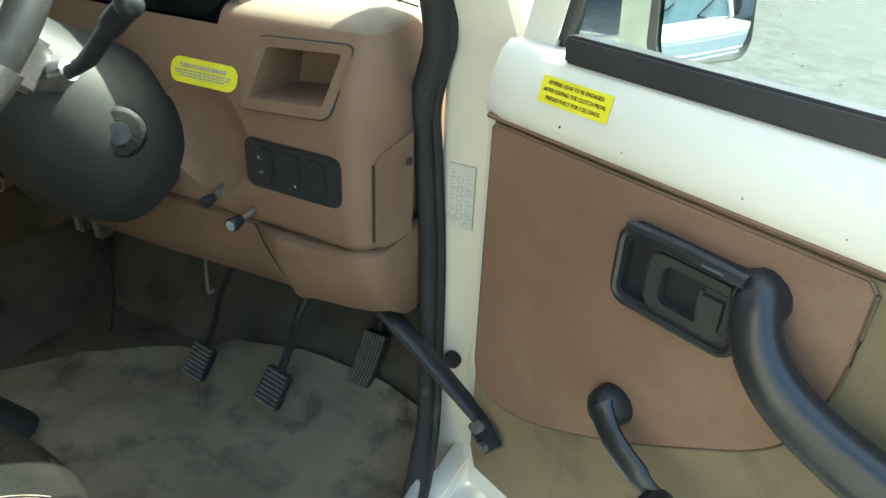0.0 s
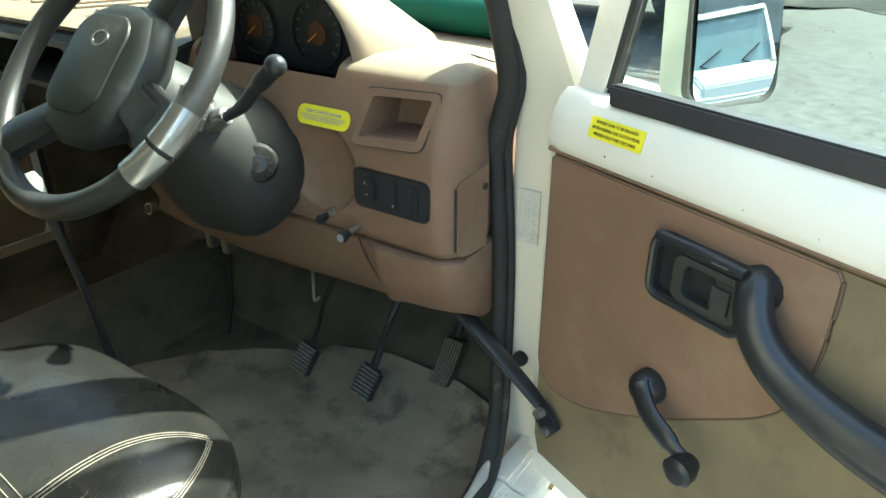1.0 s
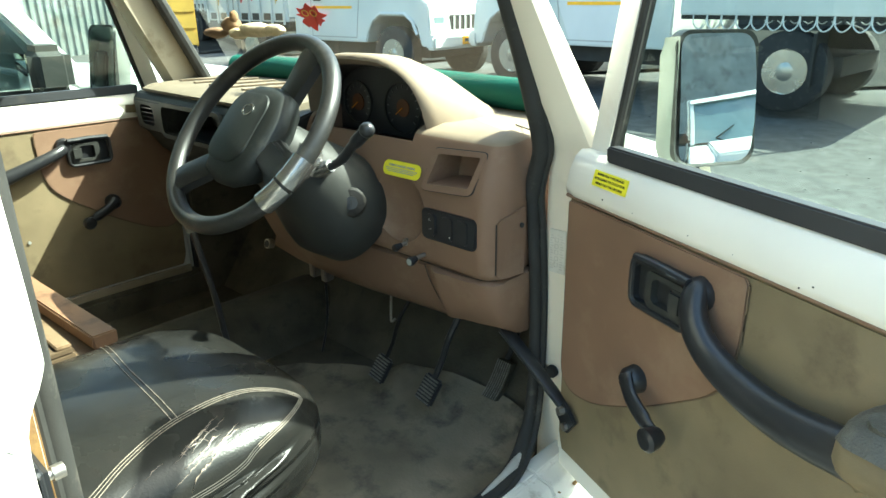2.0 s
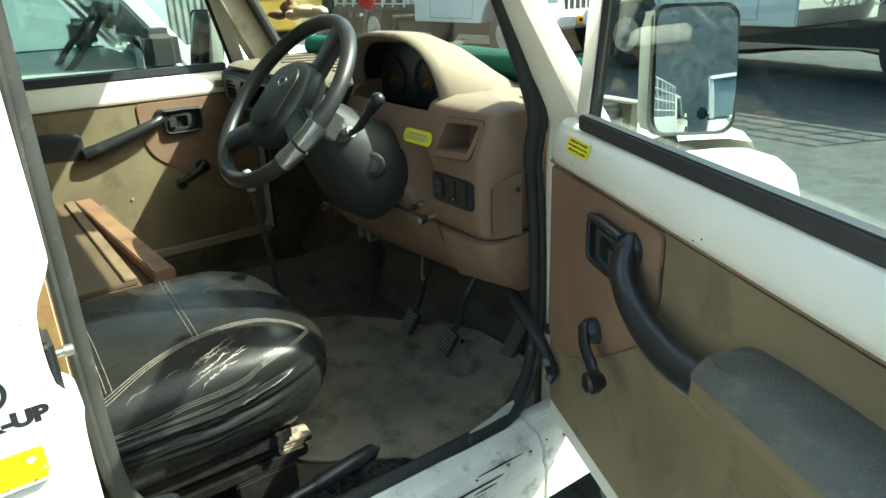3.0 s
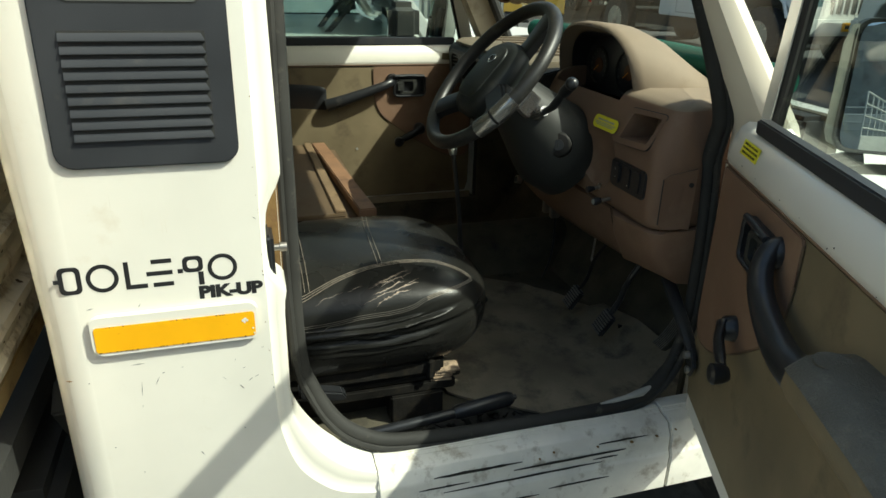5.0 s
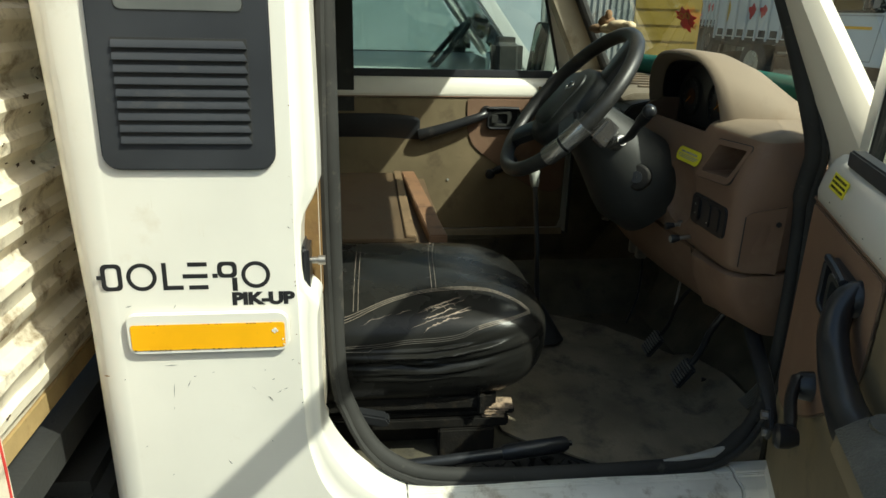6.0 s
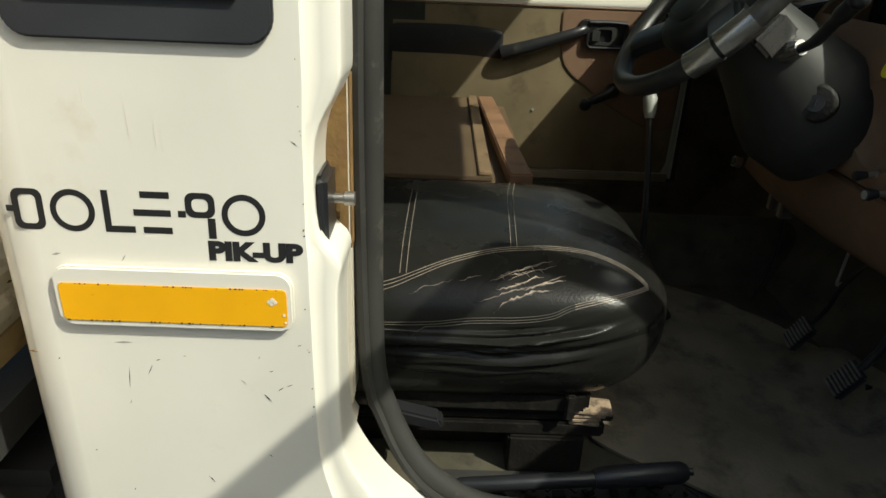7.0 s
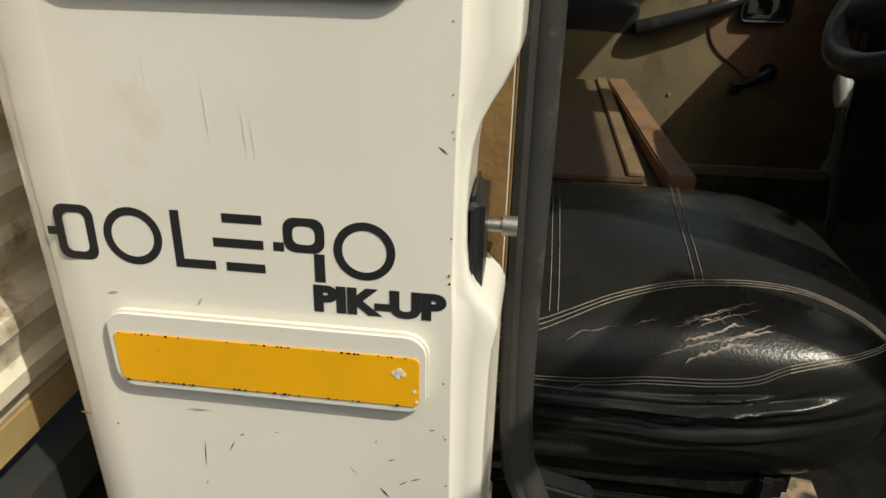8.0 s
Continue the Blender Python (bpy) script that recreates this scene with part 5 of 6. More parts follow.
# ---- passenger side: stacked boards on a base ----
random.seed(5)
base = tagged(part("bench_base", box(-0.70, 0.055, -0.25, 0.325, 0.506, 0.802, 0.01), PLY), "brown passenger bench base", "bench")
for k in range(5):
    d = random.uniform(-0.006, 0.006)
    front = 0.345 if k < 3 else 0.262
    b = box(-0.69 + d, 0.062 + d * 0.6, -0.25, front + d * 0.4, 0.804 + k * 0.0110, 0.8130 + k * 0.0110, 0.0012)
    tagged(part("board", b, PLY), "thin brown board lying in a stack on the bench", "board", "stack of boards")
b = box(-0.69, 0.060, 0.236, 0.2625, 0.8575, 0.864, 0.002)
tagged(part("edge_strip", b, LIP), "worn tan strip along the boards' edge", "wooden strip")
b = box(-0.745, 0.0, -0.022, 0.025, 0.0, 0.028, 0.003)
slat = tagged(part("slat", moved(b, Matrix.Translation((0.062, 0.319, 0.8362)) @ Matrix.Rotation(radians(2.6), 4, "Z")), SLAT), "brown painted slat along the boards' edge", "wooden slat")

# ---- levers ----
gear = thing("gear_lever", "dark gear lever with a worn grey knob", "gear lever")
part("stick", tube(smooth_line([(-0.02, 0.63, 0.51), (-0.045, 0.62, 0.66), (-0.085, 0.62, 0.80), (-0.155, 0.62, 0.955)], 5), 0.0075, 10), BLACKP, gear)
b = tube([(-0.148, 0.62, 0.938), (-0.154, 0.62, 0.953), (-0.165, 0.62, 0.978), (-0.172, 0.62, 0.992)], [0.010, 0.014, 0.016, 0.010], 16)
part("knob", b, CHEEK, gear, "worn grey knob")
part("boot", tube([(-0.02, 0.63, 0.515), (-0.03, 0.628, 0.56), (-0.04, 0.624, 0.62)], [0.07, 0.045, 0.014], 18), RUBBER, gear, "black rubber boot")
hb = thing("handbrake", "black handbrake lever beside the seat", "handbrake")
part("lever", tube([(0.592, 0.19, 0.557), (0.592, 0.205, 0.560), (0.578, 0.40, 0.567), (0.577, 0.41, 0.568)], [0.008, 0.0115, 0.0115, 0.010], 14), BLACKP, hb)
part("grip", tube([(0.578, 0.40, 0.567), (0.577, 0.408, 0.568), (0.572, 0.46, 0.570), (0.565, 0.53, 0.573), (0.564, 0.54, 0.5735)], [0.013, 0.0162, 0.0168, 0.0168, 0.012], 16), BLACKP, hb, "black rubber grip")
part("button", tube([(0.5642, 0.539, 0.5735), (0.5635, 0.549, 0.574)], 0.006, 10), BLACKP, hb)
part("mount", box(0.565, 0.62, 0.15, 0.24, 0.506, 0.552, 0.008), DARK, hb)
random.seed(8)
bm = bmesh.new()
for k in range(40):
    x, y = random.uniform(0.52, 0.64), random.uniform(0.25, 0.62)
    s = random.uniform(0.003, 0.011)
    b = box(-s, s, -s * 0.6, s * 0.6, 0, 0.004)
    merge(bm, moved(b, Matrix.Translation((x, y, 0.508 + random.uniform(0, 0.006))) @ Matrix.Rotation(random.uniform(0, 6), 4, "Z") @ Matrix.Rotation(random.uniform(-0.4, 0.4), 4, "X")))
part("floor_litter", bm, DIRT_SHADE, label="crumbled scraps on the bare floor by the sill", category="litter", kind="stuff")

# ---- doors ----
ARM = mat("grey_armrest_vinyl", (0.086, 0.080, 0.062), 0.46, var=0.22, scale=14, grain=330, bump=0.55, stain=(0.150, 0.138, 0.110), amount=0.4)
HZ = 0.878


def car_door(m, sg, label):
    """A front door in its own frame: x from the hinge to the rear edge (times sg), y outwards, z up."""
    th = thing("car_door", label, "car door", m, "front doors")

    def dp(name, bm, material, parent=th, lab="", smooth=35):
        return part(name, moved(bm, Matrix.Diagonal((sg, 1, 1, 1))), material, parent, lab, smooth)

    def tumble(bm):
        """Leans the window frame inwards above the belt."""
        for v in bm.verts:
            v.co.y -= 0.044 * max(0.0, v.co.z - 1.2)
        return bm

    # white shell, with the window frame
    dp("shell", prism([(0.03, 0.575), (0.025, 0.80), (0.022, 1.124), (0.95, 1.124), (0.955, 0.62), (0.94, 0.575)], "y", 0.003, 0.075, 0.006), WHITE, th, "white door shell")
    dp("leading_edge", box(-0.008, 0.024, 0.022, 0.072, 0.58, 1.12, 0.01), WHITE, th)
    rows = []
    for s in (0.022, 0.05, 0.95):
        k = 0.0 if s > 0.03 else 0.006
        rows.append([(s, y + k, z) for y, z in ((0.0, 1.122), (-0.008, 1.128), (-0.010, 1.140), (-0.004, 1.168), (0.006, 1.190), (0.018, 1.200), (0.050, 1.198), (0.070, 1.186), (0.08, 1.170), (0.08, 1.122))])
    belt = dp("belt", loft(rows), WHITE, th, "shiny white metal belt under the window", 60)
    if sg > 0:
        random.seed(17)
        for k in range(8):
            dp("chip", disc((random.uniform(0.08, 0.9), -0.0098, random.uniform(1.131, 1.146)), random.uniform(0.0005, 0.0012), -0.0008, "y", 6), FAINT if k % 2 else INK, belt)
    outer = [(0.010, 1.17), (0.022, 1.20), (0.156, 1.69), (0.185, 1.705), (0.935, 1.705), (0.95, 1.69), (0.95, 1.17)]
    inner = [(0.060, 1.175), (0.068, 1.205), (0.187, 1.645), (0.200, 1.655), (0.90, 1.655), (0.907, 1.645), (0.907, 1.175)]
    dp("window_frame", tumble(plate_hole(outer, inner, "y", 0.043, 0.064)), WHITE, th, "white window frame")
    gl = dp("window_glass", tumble(prism([(0.062, 1.19), (0.190, 1.66), (0.91, 1.66), (0.91, 1.19)], "y", 0.060, 0.063)), GLASS, th, "clear door glass")
    gl.visible_shadow = False
    cx_, cz_ = 0.48, 1.43
    dp("frame_channel", tumble(plate_hole([(x + (0.002 if x < cx_ else -0.002), z) for x, z in inner], [(cx_ + (x - cx_) * 0.982, cz_ + (z - cz_) * 0.982) for x, z in inner], "y", 0.047, 0.0662)), RUBBER, th)
    dp("belt_rubber", prism([(0.109, 1.196), (0.107, 1.219), (0.112, 1.222), (0.945, 1.222), (0.945, 1.196)], "y", 0.008, 0.030, 0.003), LOUVRE, th, "black rubber window seal")
    dp("frame_rubber", tumble(tube([(0.070, 0.052, 1.205), (0.083, 0.052, 1.25), (0.189, 0.052, 1.645), (0.202, 0.052, 1.652), (0.90, 0.052, 1.652), (0.904, 0.052, 1.64), (0.904, 0.052, 1.205)], 0.0075, 8, up=(0, 1, 0))), RUBBER, th)

    # trim
    dp("trim_panel", prism([(0.052, 0.625), (0.040, 0.66), (0.034, 1.118), (0.042, 1.124), (0.935, 1.124), (0.94, 0.70), (0.90, 0.625)], "y", -0.005, 0.002, 0.003), OLIVE, th, "stained olive-brown vinyl trim")
    br = [(0.040, 1.116), (0.046, 1.121), (0.418, 1.121), (0.425, 1.112), (0.424, 1.03), (0.41, 0.97), (0.385, 0.935), (0.34, 0.90), (0.28, 0.857), (0.22, 0.82), (0.16, 0.788), (0.12, 0.774), (0.078, 0.769), (0.05, 0.785), (0.042, 0.81)]
    br = br[:3] + [(p.x, p.y) for p in smooth_line([(x, z, 0) for x, z in br[3:]], 4)]
    dp("trim_insert", prism(br, "y", -0.0095, -0.0045, 0.002), BROWN, th, "brown plastic trim insert")
    dp("insert_seam", tube([(x, -0.0075, z) for x, z in br[3:]] + [(br[0][0], -0.0075, br[0][1])], 0.0015, 6), PLY)
    dp("trim_edge", tube([(0.030, -0.006, 1.126), (0.4, -0.0065, 1.1275), (0.935, -0.006, 1.1275)], 0.003, 6), BROWN)

    # inner latch
    o = [(0.289 + x, 1.051 + z) for x, z in rrect(0.124, 0.078, 0.014, 4)]
    i = [(0.288 + x, 1.050 + z) for x, z in rrect(0.104, 0.056, 0.008, 4)]
    la = dp("latch_housing", plate_hole(o, i, "y", -0.0225, -0.009), BLACKP, th, "black latch housing")
    dp("latch_tray", prism(i, "y", -0.0125, -0.010), BLACKP, la)
    o = [(0.302 + x, 1.050 + z) for x, z in rrect(0.082, 0.054, 0.012, 4)]
    i = [(0.297 + x, 1.050 + z) for x, z in rrect(0.044, 0.038, 0.009, 4)]
    dp("latch_lever", plate_hole(o, i, "y", -0.024, -0.0125), GREYP, la)
    dp("latch_grip", box(0.311, 0.340, -0.030, -0.016, 1.031, 1.068, 0.005), GREYP, la)
    ring_o = [(0.289 + x, -0.0215, 1.051 + z) for x, z in rrect(0.118, 0.072, 0.014, 4)]
    dp("latch_bezel", tube(ring_o, 0.0048, 8, closed=True, up=(0, 1, 0)), BLACKP, la)
    dp("latch_lip", tube([(0.234, -0.022, 1.087), (0.288, -0.025, 1.090), (0.347, -0.028, 1.089)], 0.006, 8), BLACKP, la)
    dp("latch_mark", box(0.312, 0.330, -0.0345, -0.033, 1.0885, 1.0900), TUFF, la)

    # pull handle and armrest
    pts = smooth_line([(0.350, -0.004, 1.082), (0.356, -0.022, 1.076), (0.366, -0.033, 1.055), (0.384, -0.037, 1.032), (0.412, -0.038, 1.013), (0.455, -0.040, 1.000), (0.51, -0.042, 0.993), (0.565, -0.044, 0.997), (0.625, -0.046, 1.008)], 5)
    if sg < 0:
        pts = smooth_line([(0.350, -0.004, 1.072), (0.362, -0.024, 1.066), (0.40, -0.034, 1.052), (0.48, -0.036, 1.026), (0.55, -0.034, 1.004), (0.60, -0.022, 0.988)], 5)
    n = len(pts)
    hd = dp("pull_handle", tube(pts, [(1.0 if sg > 0 else 0.72) * 0.0175 + 0.006 * min(1, k / n * 1.6) + 0.012 * max(0, k / n - 0.6) for k in range(n)], 14, flat=0.85, up=(0, 1, 0)), BLACKP, th, "curved black pull handle", 60)
    dp("handle_cap", tube([(0.352, -0.003, 1.072), (0.355, -0.018, 1.074), (0.356, -0.024, 1.074)], [0.025, 0.023, 0.018], 14), BLACKP, hd)
    if sg > 0:
        shape = tube(pts, [0.0175 + 0.006 * min(1, k / n * 1.6) + 0.012 * max(0, k / n - 0.6) for k in range(n)], 14, flat=0.85, up=(0, 1, 0))
        at, nm = BVHTree.FromBMesh(shape).ray_cast(Vector((0.562, -0.2, 1.022)), Vector((0, 0.156, -0.026)))[:2]
        shape.free()
        dp("screw_hole", tube([at - nm * 0.008, at + nm * 0.0006], 0.0085, 14), DARK, hd)
    rows = []
    slim = 1.0 if sg > 0 else 0.13
    for s, k, zt in ((0.598, 0.60, 1.040), (0.606, 0.80, 1.047), (0.626, 0.97, 1.053), (0.68, 1.0, 1.059), (0.75, 1.02, 1.062), (0.86, 1.0, 1.062), (0.925, 0.9, 1.060), (0.94, 0.6, 1.055)):
        k *= slim
        rows.append([(s, -0.004, zt + 0.004), (s, -0.045 * k, zt + 0.003), (s, -0.070 * k, zt - 0.002), (s, -0.088 * k, zt - 0.016), (s, -0.090 * k, zt - 0.036), (s, -0.080 * k, zt - 0.054), (s, -0.055 * k, zt - 0.074), (s, -0.022 * k, zt - 0.093), (s, -0.004, zt - 0.105)])
    arm = dp("armrest", loft(rows), OLIVE if sg > 0 else BLACKP, th, "worn greyish-olive armrest" if sg > 0 else "slim black armrest", 60)
    if sg > 0:
        pad_rows = [[(s, y * 1.02 - 0.0008, z + 0.0015) for k, (s, y, z) in enumerate(r[:4])] for r in rows]
        pad_rows = [r + [(s, y + 0.004, z - 0.0005) for s, y, z in r[-1:]] for r in pad_rows]
        dp("armrest_pad", loft(pad_rows, closed=False), ARM, arm, "rubbed grey grained pad", 60)
        dp("armrest_cap", tube([(0.640, -0.044, 1.054), (0.6402, -0.044, 1.0598)], 0.021, 20), ARM, arm)
    # window winder
    w = dp("window_winder", tube([(0.248, -0.008, 0.888), (0.248, -0.026, 0.888), (0.248, -0.034, 0.888)], [0.023, 0.021, 0.014], 18), BLACKP, th, "black window winder")
    dp("winder_arm", tube(smooth_line([(0.246, -0.030, 0.896), (0.272, -0.040, 0.878), (0.310, -0.044, 0.862), (0.336, -0.044, 0.852)], 4), [0.017] + [0.0145] * 8 + [0.011] * 4, 12, flat=0.6, up=(0, 1, 0)), BLACKP, w)
    dp("winder_knob", tube([(0.337, -0.038, 0.852), (0.338, -0.050, 0.851), (0.339, -0.064, 0.850), (0.339, -0.068, 0.850)], [0.012, 0.017, 0.018, 0.013], 16), BLACKP, w)
    # warning sticker on the belt
    if sg > 0:
        b = box(-0.0418, 0.0418, -0.0005, 0.0005, -0.0125, 0.0125)
        msk = Matrix.Translation((0.1385, -0.0040, 1.1715)) @ Matrix.Rotation(radians(-14), 4, "X")
        st_ = part("caution_sticker", moved(b, msk), STICKER, th, "yellow caution sticker with three black lines of print")
        for k, words in enumerate(("REVERSE GEAR TO BE ENGAGED", "AFTER KEEPING THE CLUTCH PEDAL", "PRESSED FULLY FOR 3 SECONDS")):
            text("sticker_line", words, 0.0052, INK, msk @ Matrix.Translation((0, -0.0008, 0.0072 - k * 0.0072)) @ FRONT, st_, 0.0002, 0.00002, 0.87)
    else:
        dp("sticker_remains", prism([(0.07, 1.142), (0.075, 1.168), (0.10, 1.165), (0.12, 1.17), (0.14, 1.166), (0.16, 1.168), (0.163, 1.145), (0.12, 1.141)], "y", -0.0115, -0.0085), OLIVE, th, "scraped remains of a sticker")
        dp("lost_plug", disc((0.49, -0.0055, 0.818), 0.0045, -0.003, "y", 10), CHEEK, th)
        dp("kick_strip", box(0.03, 0.90, -0.012, -0.005, 0.592, 0.622, 0.003), PALESTRIP, th, "pale beige strip along the door's foot")
    # outside mirror
    mc, ma = Vector((0.116, 0.215, 0)), radians(64.8 + 10)
    half = Vector((math.cos(ma), math.sin(ma), 0)) * 0.0715
    p0, p1 = mc - half, mc + half
    d = (p1 - p0).normalized()
    nn = Vector((d.y, -d.x, 0))
    mm = Matrix.Translation((p0 + p1) / 2 + Vector((0, 0, 1.282))) @ Matrix(((d.x, 0, nn.x, 0), (d.y, 0, nn.y, 0), (0, 1, 0, 0), (0, 0, 0, 1))) @ Matrix.Rotation(radians(-5.8), 4, "X")
    w_ = (p1 - p0).length
    rows = []
    for dep, k in ((-0.002, 0.90), (0.005, 0.965), (0.006, 1.0), (-0.02, 1.02), (-0.05, 0.92), (-0.065, 0.7)):
        rows.append([(x * k - 0.004, y * k, dep - 0.127 * x * k - 0.067 * y * k) for x, y in rrect(w_ + 0.008, 0.216, 0.027, 5)])
    hs = dp("mirror_housing", moved(loft(rows), mm), GREYP, th, "outside mirror housing", 60)
    rows = []
    for j in range(41):
        v = j / 20 - 1
        row = []
        for i in range(29):
            u = i / 14 - 1
            x, y = (w_ - 0.002) / 2 * u * (1 - 0.10 * v**10), 0.1025 * v * (1 - 0.06 * u**10)
            row.append((x, y, 0.008 - 0.127 * x - 0.067 * y - (x * x + y * y) / (2 * 1.093)))
        rows.append(row)
    dp("mirror_glass", moved(loft(rows, closed=False, caps=False), mm), MIRROR, hs, "convex mirror glass", 60)
    rows = []
    for z in (-0.098, -0.08, 0.07, 0.09, 0.098):
        k = 1 if abs(z) < 0.09 else 0.6
        rows.append([(-w_ / 2 - 0.004, z, 0.012), (-w_ / 2 - 0.012 * k, z, 0.004), (-w_ / 2 - 0.016 * k, z, -0.03), (-w_ / 2 - 0.004, z, -0.03)])
    dp("mirror_cheek", moved(loft(rows), mm), CHEEK, hs, "pale mirror side")
    dp("mirror_arm", tube([(0.085, 0.06, 1.14), (0.10, 0.12, 1.145), (0.115, 0.19, 1.165)], 0.014, 10), BLACKP, th)
    return th


DOOR_R = pose(0.675, HZ + 0.019, 0.006, 0, 0, -23)
door_r = car_door(DOOR_R, 1, "driver's door standing wide open, white outside, brown inside")
DOOR_L = Matrix(((0, -1, 0, -0.80), (1, 0, 0, 0.937), (0, 0, 1, -0.012), (0, 0, 0, 1)))
door_l = car_door(DOOR_L, -1, "closed passenger door, brown and olive trim inside")

strap = thing("door_check_strap", "black steel door check strap with two bolts", "door strap")
part("bar", tube([(0.555, 0.905, 0.818), (0.648, 0.884, 0.772), (0.728, 0.862, 0.735), (0.742, 0.858, 0.727)], [0.0165, 0.0155, 0.0135, 0.0125], 10, flat=0.5), BLACKP, strap)
b = box(-0.022, 0.022, -0.004, 0.004, -0.022, 0.022, 0.002)
part("end_plate", moved(b, Matrix.Translation((0.742, 0.850, 0.722)) @ Matrix.Rotation(radians(-23), 4, "Z") @ Matrix.Rotation(radians(35), 4, "Y")), BLACKP, strap)
for x, z in ((0.736, 0.736), (0.748, 0.708)):
    part("bolt", tube([(x, 0.850, z), (x - 0.005, 0.838, z)], 0.008, 6), STEEL, strap, "steel bolt")

# ---- ornament hanging before the windscreen ----
mirror_in = thing("rear_view_mirror", "black inside mirror on the windscreen header", "mirror")
part("housing", box(-0.18, 0.04, 0.80, 0.825, 1.60, 1.66, 0.012), BLACKP, mirror_in)
part("stem", tube([(-0.07, 0.82, 1.65), (-0.07, 0.83, 1.70)], 0.01, 10), BLACKP, mirror_in)
part("glass", box(-0.172, 0.032, 0.7975, 0.7995, 1.606, 1.654), MIRROR, mirror_in)
toy = thing("hanging_toy", "small plush animal lying flat, hung on a string", "soft toy")
def blob(c, s, m, parent, name, seed=0):
    bm = bmesh.new()
    bmesh.ops.create_icosphere(bm, subdivisions=3, radius=1)
    for v in bm.verts:
        k = 1 + 0.18 * noise.noise(v.co * 1.7 + Vector((seed, 0, 0)))
        v.co = Vector((v.co.x * s[0] * k + c[0], v.co.y * s[1] * k + c[1], v.co.z * s[2] * k + c[2]))
    return part(name, bm, m, parent, smooth=80)
blob((-0.06, 0.79, 1.384), (0.072, 0.024, 0.015), PLUSH, toy, "body", 1)
blob((-0.165, 0.792, 1.392), (0.026, 0.022, 0.019), PLUSH2, toy, "head", 2)
blob((-0.150, 0.790, 1.410), (0.010, 0.010, 0.014), PLUSH2, toy, "ear", 3)
blob((-0.235, 0.790, 1.374), (0.048, 0.018, 0.012), PLUSH2, toy, "leg", 4)
blob((0.010, 0.788, 1.386), (0.034, 0.014, 0.012), PLUSH, toy, "leg", 5)
blob((-0.115, 0.776, 1.376), (0.034, 0.014, 0.012), PLUSH, toy, "leg", 6)
part("string", tube([(-0.150, 0.79, 1.41), (-0.148, 0.80, 1.60)], 0.0009, 5), INK, toy)

# red sticker on the windscreen
rnd = [(0.050 * (1 + 0.16 * math.sin(3 * a + 1) + 0.20 * math.sin(9 * a) + 0.08 * math.sin(13 * a)) * math.cos(a), 0.032 * (1 + 0.16 * math.sin(2 * a) + 0.20 * math.sin(8 * a + 2) + 0.1 * math.sin(11 * a)) * math.sin(a)) for a in [2 * math.pi * k / 40 for k in range(96)]]
b = prism(rnd, "z", 0, 0.0008)
SCR = Matrix.Translation((-0.165, ws(1.405) + 0.004, 1.405)) @ Matrix.Rotation(radians(90 + 29), 4, "X")
stick = tagged(part("windscreen_sticker", moved(b, SCR), REDP), "red splash-shaped sticker on the windscreen", "sticker")
for cx in (-0.016, 0.018):
    ang = [2 * math.pi * k / 18 for k in range(18)]
    part("pale_ring", moved(plate_hole([(cx + 0.014 * math.cos(a), 0.010 + 0.009 * math.sin(a)) for a in ang], [(cx + 0.011 * math.cos(a), 0.010 + 0.0065 * math.sin(a)) for a in ang], "z", 0.001, 0.0016), SCR), OCHRE, stick)

# ---- cargo bed behind the cab ----
bed = thing("cargo_bed", "white-painted corrugated steel cargo bed, rusting", "cargo bed")
rows = []
z, k = 0.78, 0
while z < 1.98:
    for dz, dy in ((0.0, 0.0), (0.012, 0.002), (0.028, 0.018), (0.046, 0.021), (0.058, 0.014), (0.072, 0.016), (0.092, 0.028), (0.108, 0.026), (0.117, 0.006)):
        zz = z + dz
        rows.append([(x, -0.420 + dy + 0.004 * noise.noise((x * 4, zz * 5, 0)) + 0.003 * noise.noise((x * 14, zz * 12, 2)), zz) for x in [-0.80 + i * 0.0495 for i in range(34)]])
    z += 0.128
part("front_wall", loft(rows, closed=False), CORR, bed, "corrugated white sheet with rust and scrapes")
random.seed(23)
sheet = BVHTree.FromPolygons([Vector(p) for row in rows for p in row], [(j * 34 + i, j * 34 + i + 1, (j + 1) * 34 + i + 1, (j + 1) * 34 + i) for j in range(len(rows) - 1) for i in range(33)])
bm = bmesh.new()
for k in range(170):
    x, z, r = random.uniform(0.1, 0.81), random.uniform(0.80, 1.9), random.uniform(0.0015, 0.0055) * (1.8 if k % 9 == 0 else 1)
    ring_ = []
    for q in range(9):
        a = 2 * math.pi * q / 9
        rr = r * random.uniform(0.45, 1.3)
        hit = sheet.ray_cast(Vector((x + rr * 1.5 * math.cos(a), 0.0, z + rr * 0.7 * math.sin(a))), Vector((0, -1, 0)))[0]
        if hit:
            ring_.append(bm.verts.new(hit + Vector((0, 0.0008, 0))))
    if len(ring_) > 4:
        bm.faces.new(ring_)
part("rust_flakes", bm, FLAKE, bed, "dark rust flakes on the sheet", kind="stuff")
post = part("corner_post", box(0.822, 0.886, -0.50, -0.392, 0.69, 1.98, 0.004), CORR, bed, "white corner post with red painted edges")
for x in (0.8335, 0.874):
    edge_a, edge_b = [], []
    for k in range(64):
        z = 0.69 + k * 0.02
        mid, half = x + 0.0022 * noise.noise((z * 11, x * 60, 1)), 0.0028 + 0.0013 * noise.noise((z * 17, x * 90, 5))
        edge_a.append((mid - half, z)), edge_b.append((mid + half, z))
    part("red_line", prism(edge_a + edge_b[::-1], "y", -0.3914, -0.3906), REDP, post, "hand-painted red line")
part("side_wall", box(0.832, 0.862, -2.3, -0.501, 0.70, 1.25, 0.01), CORR, bed)
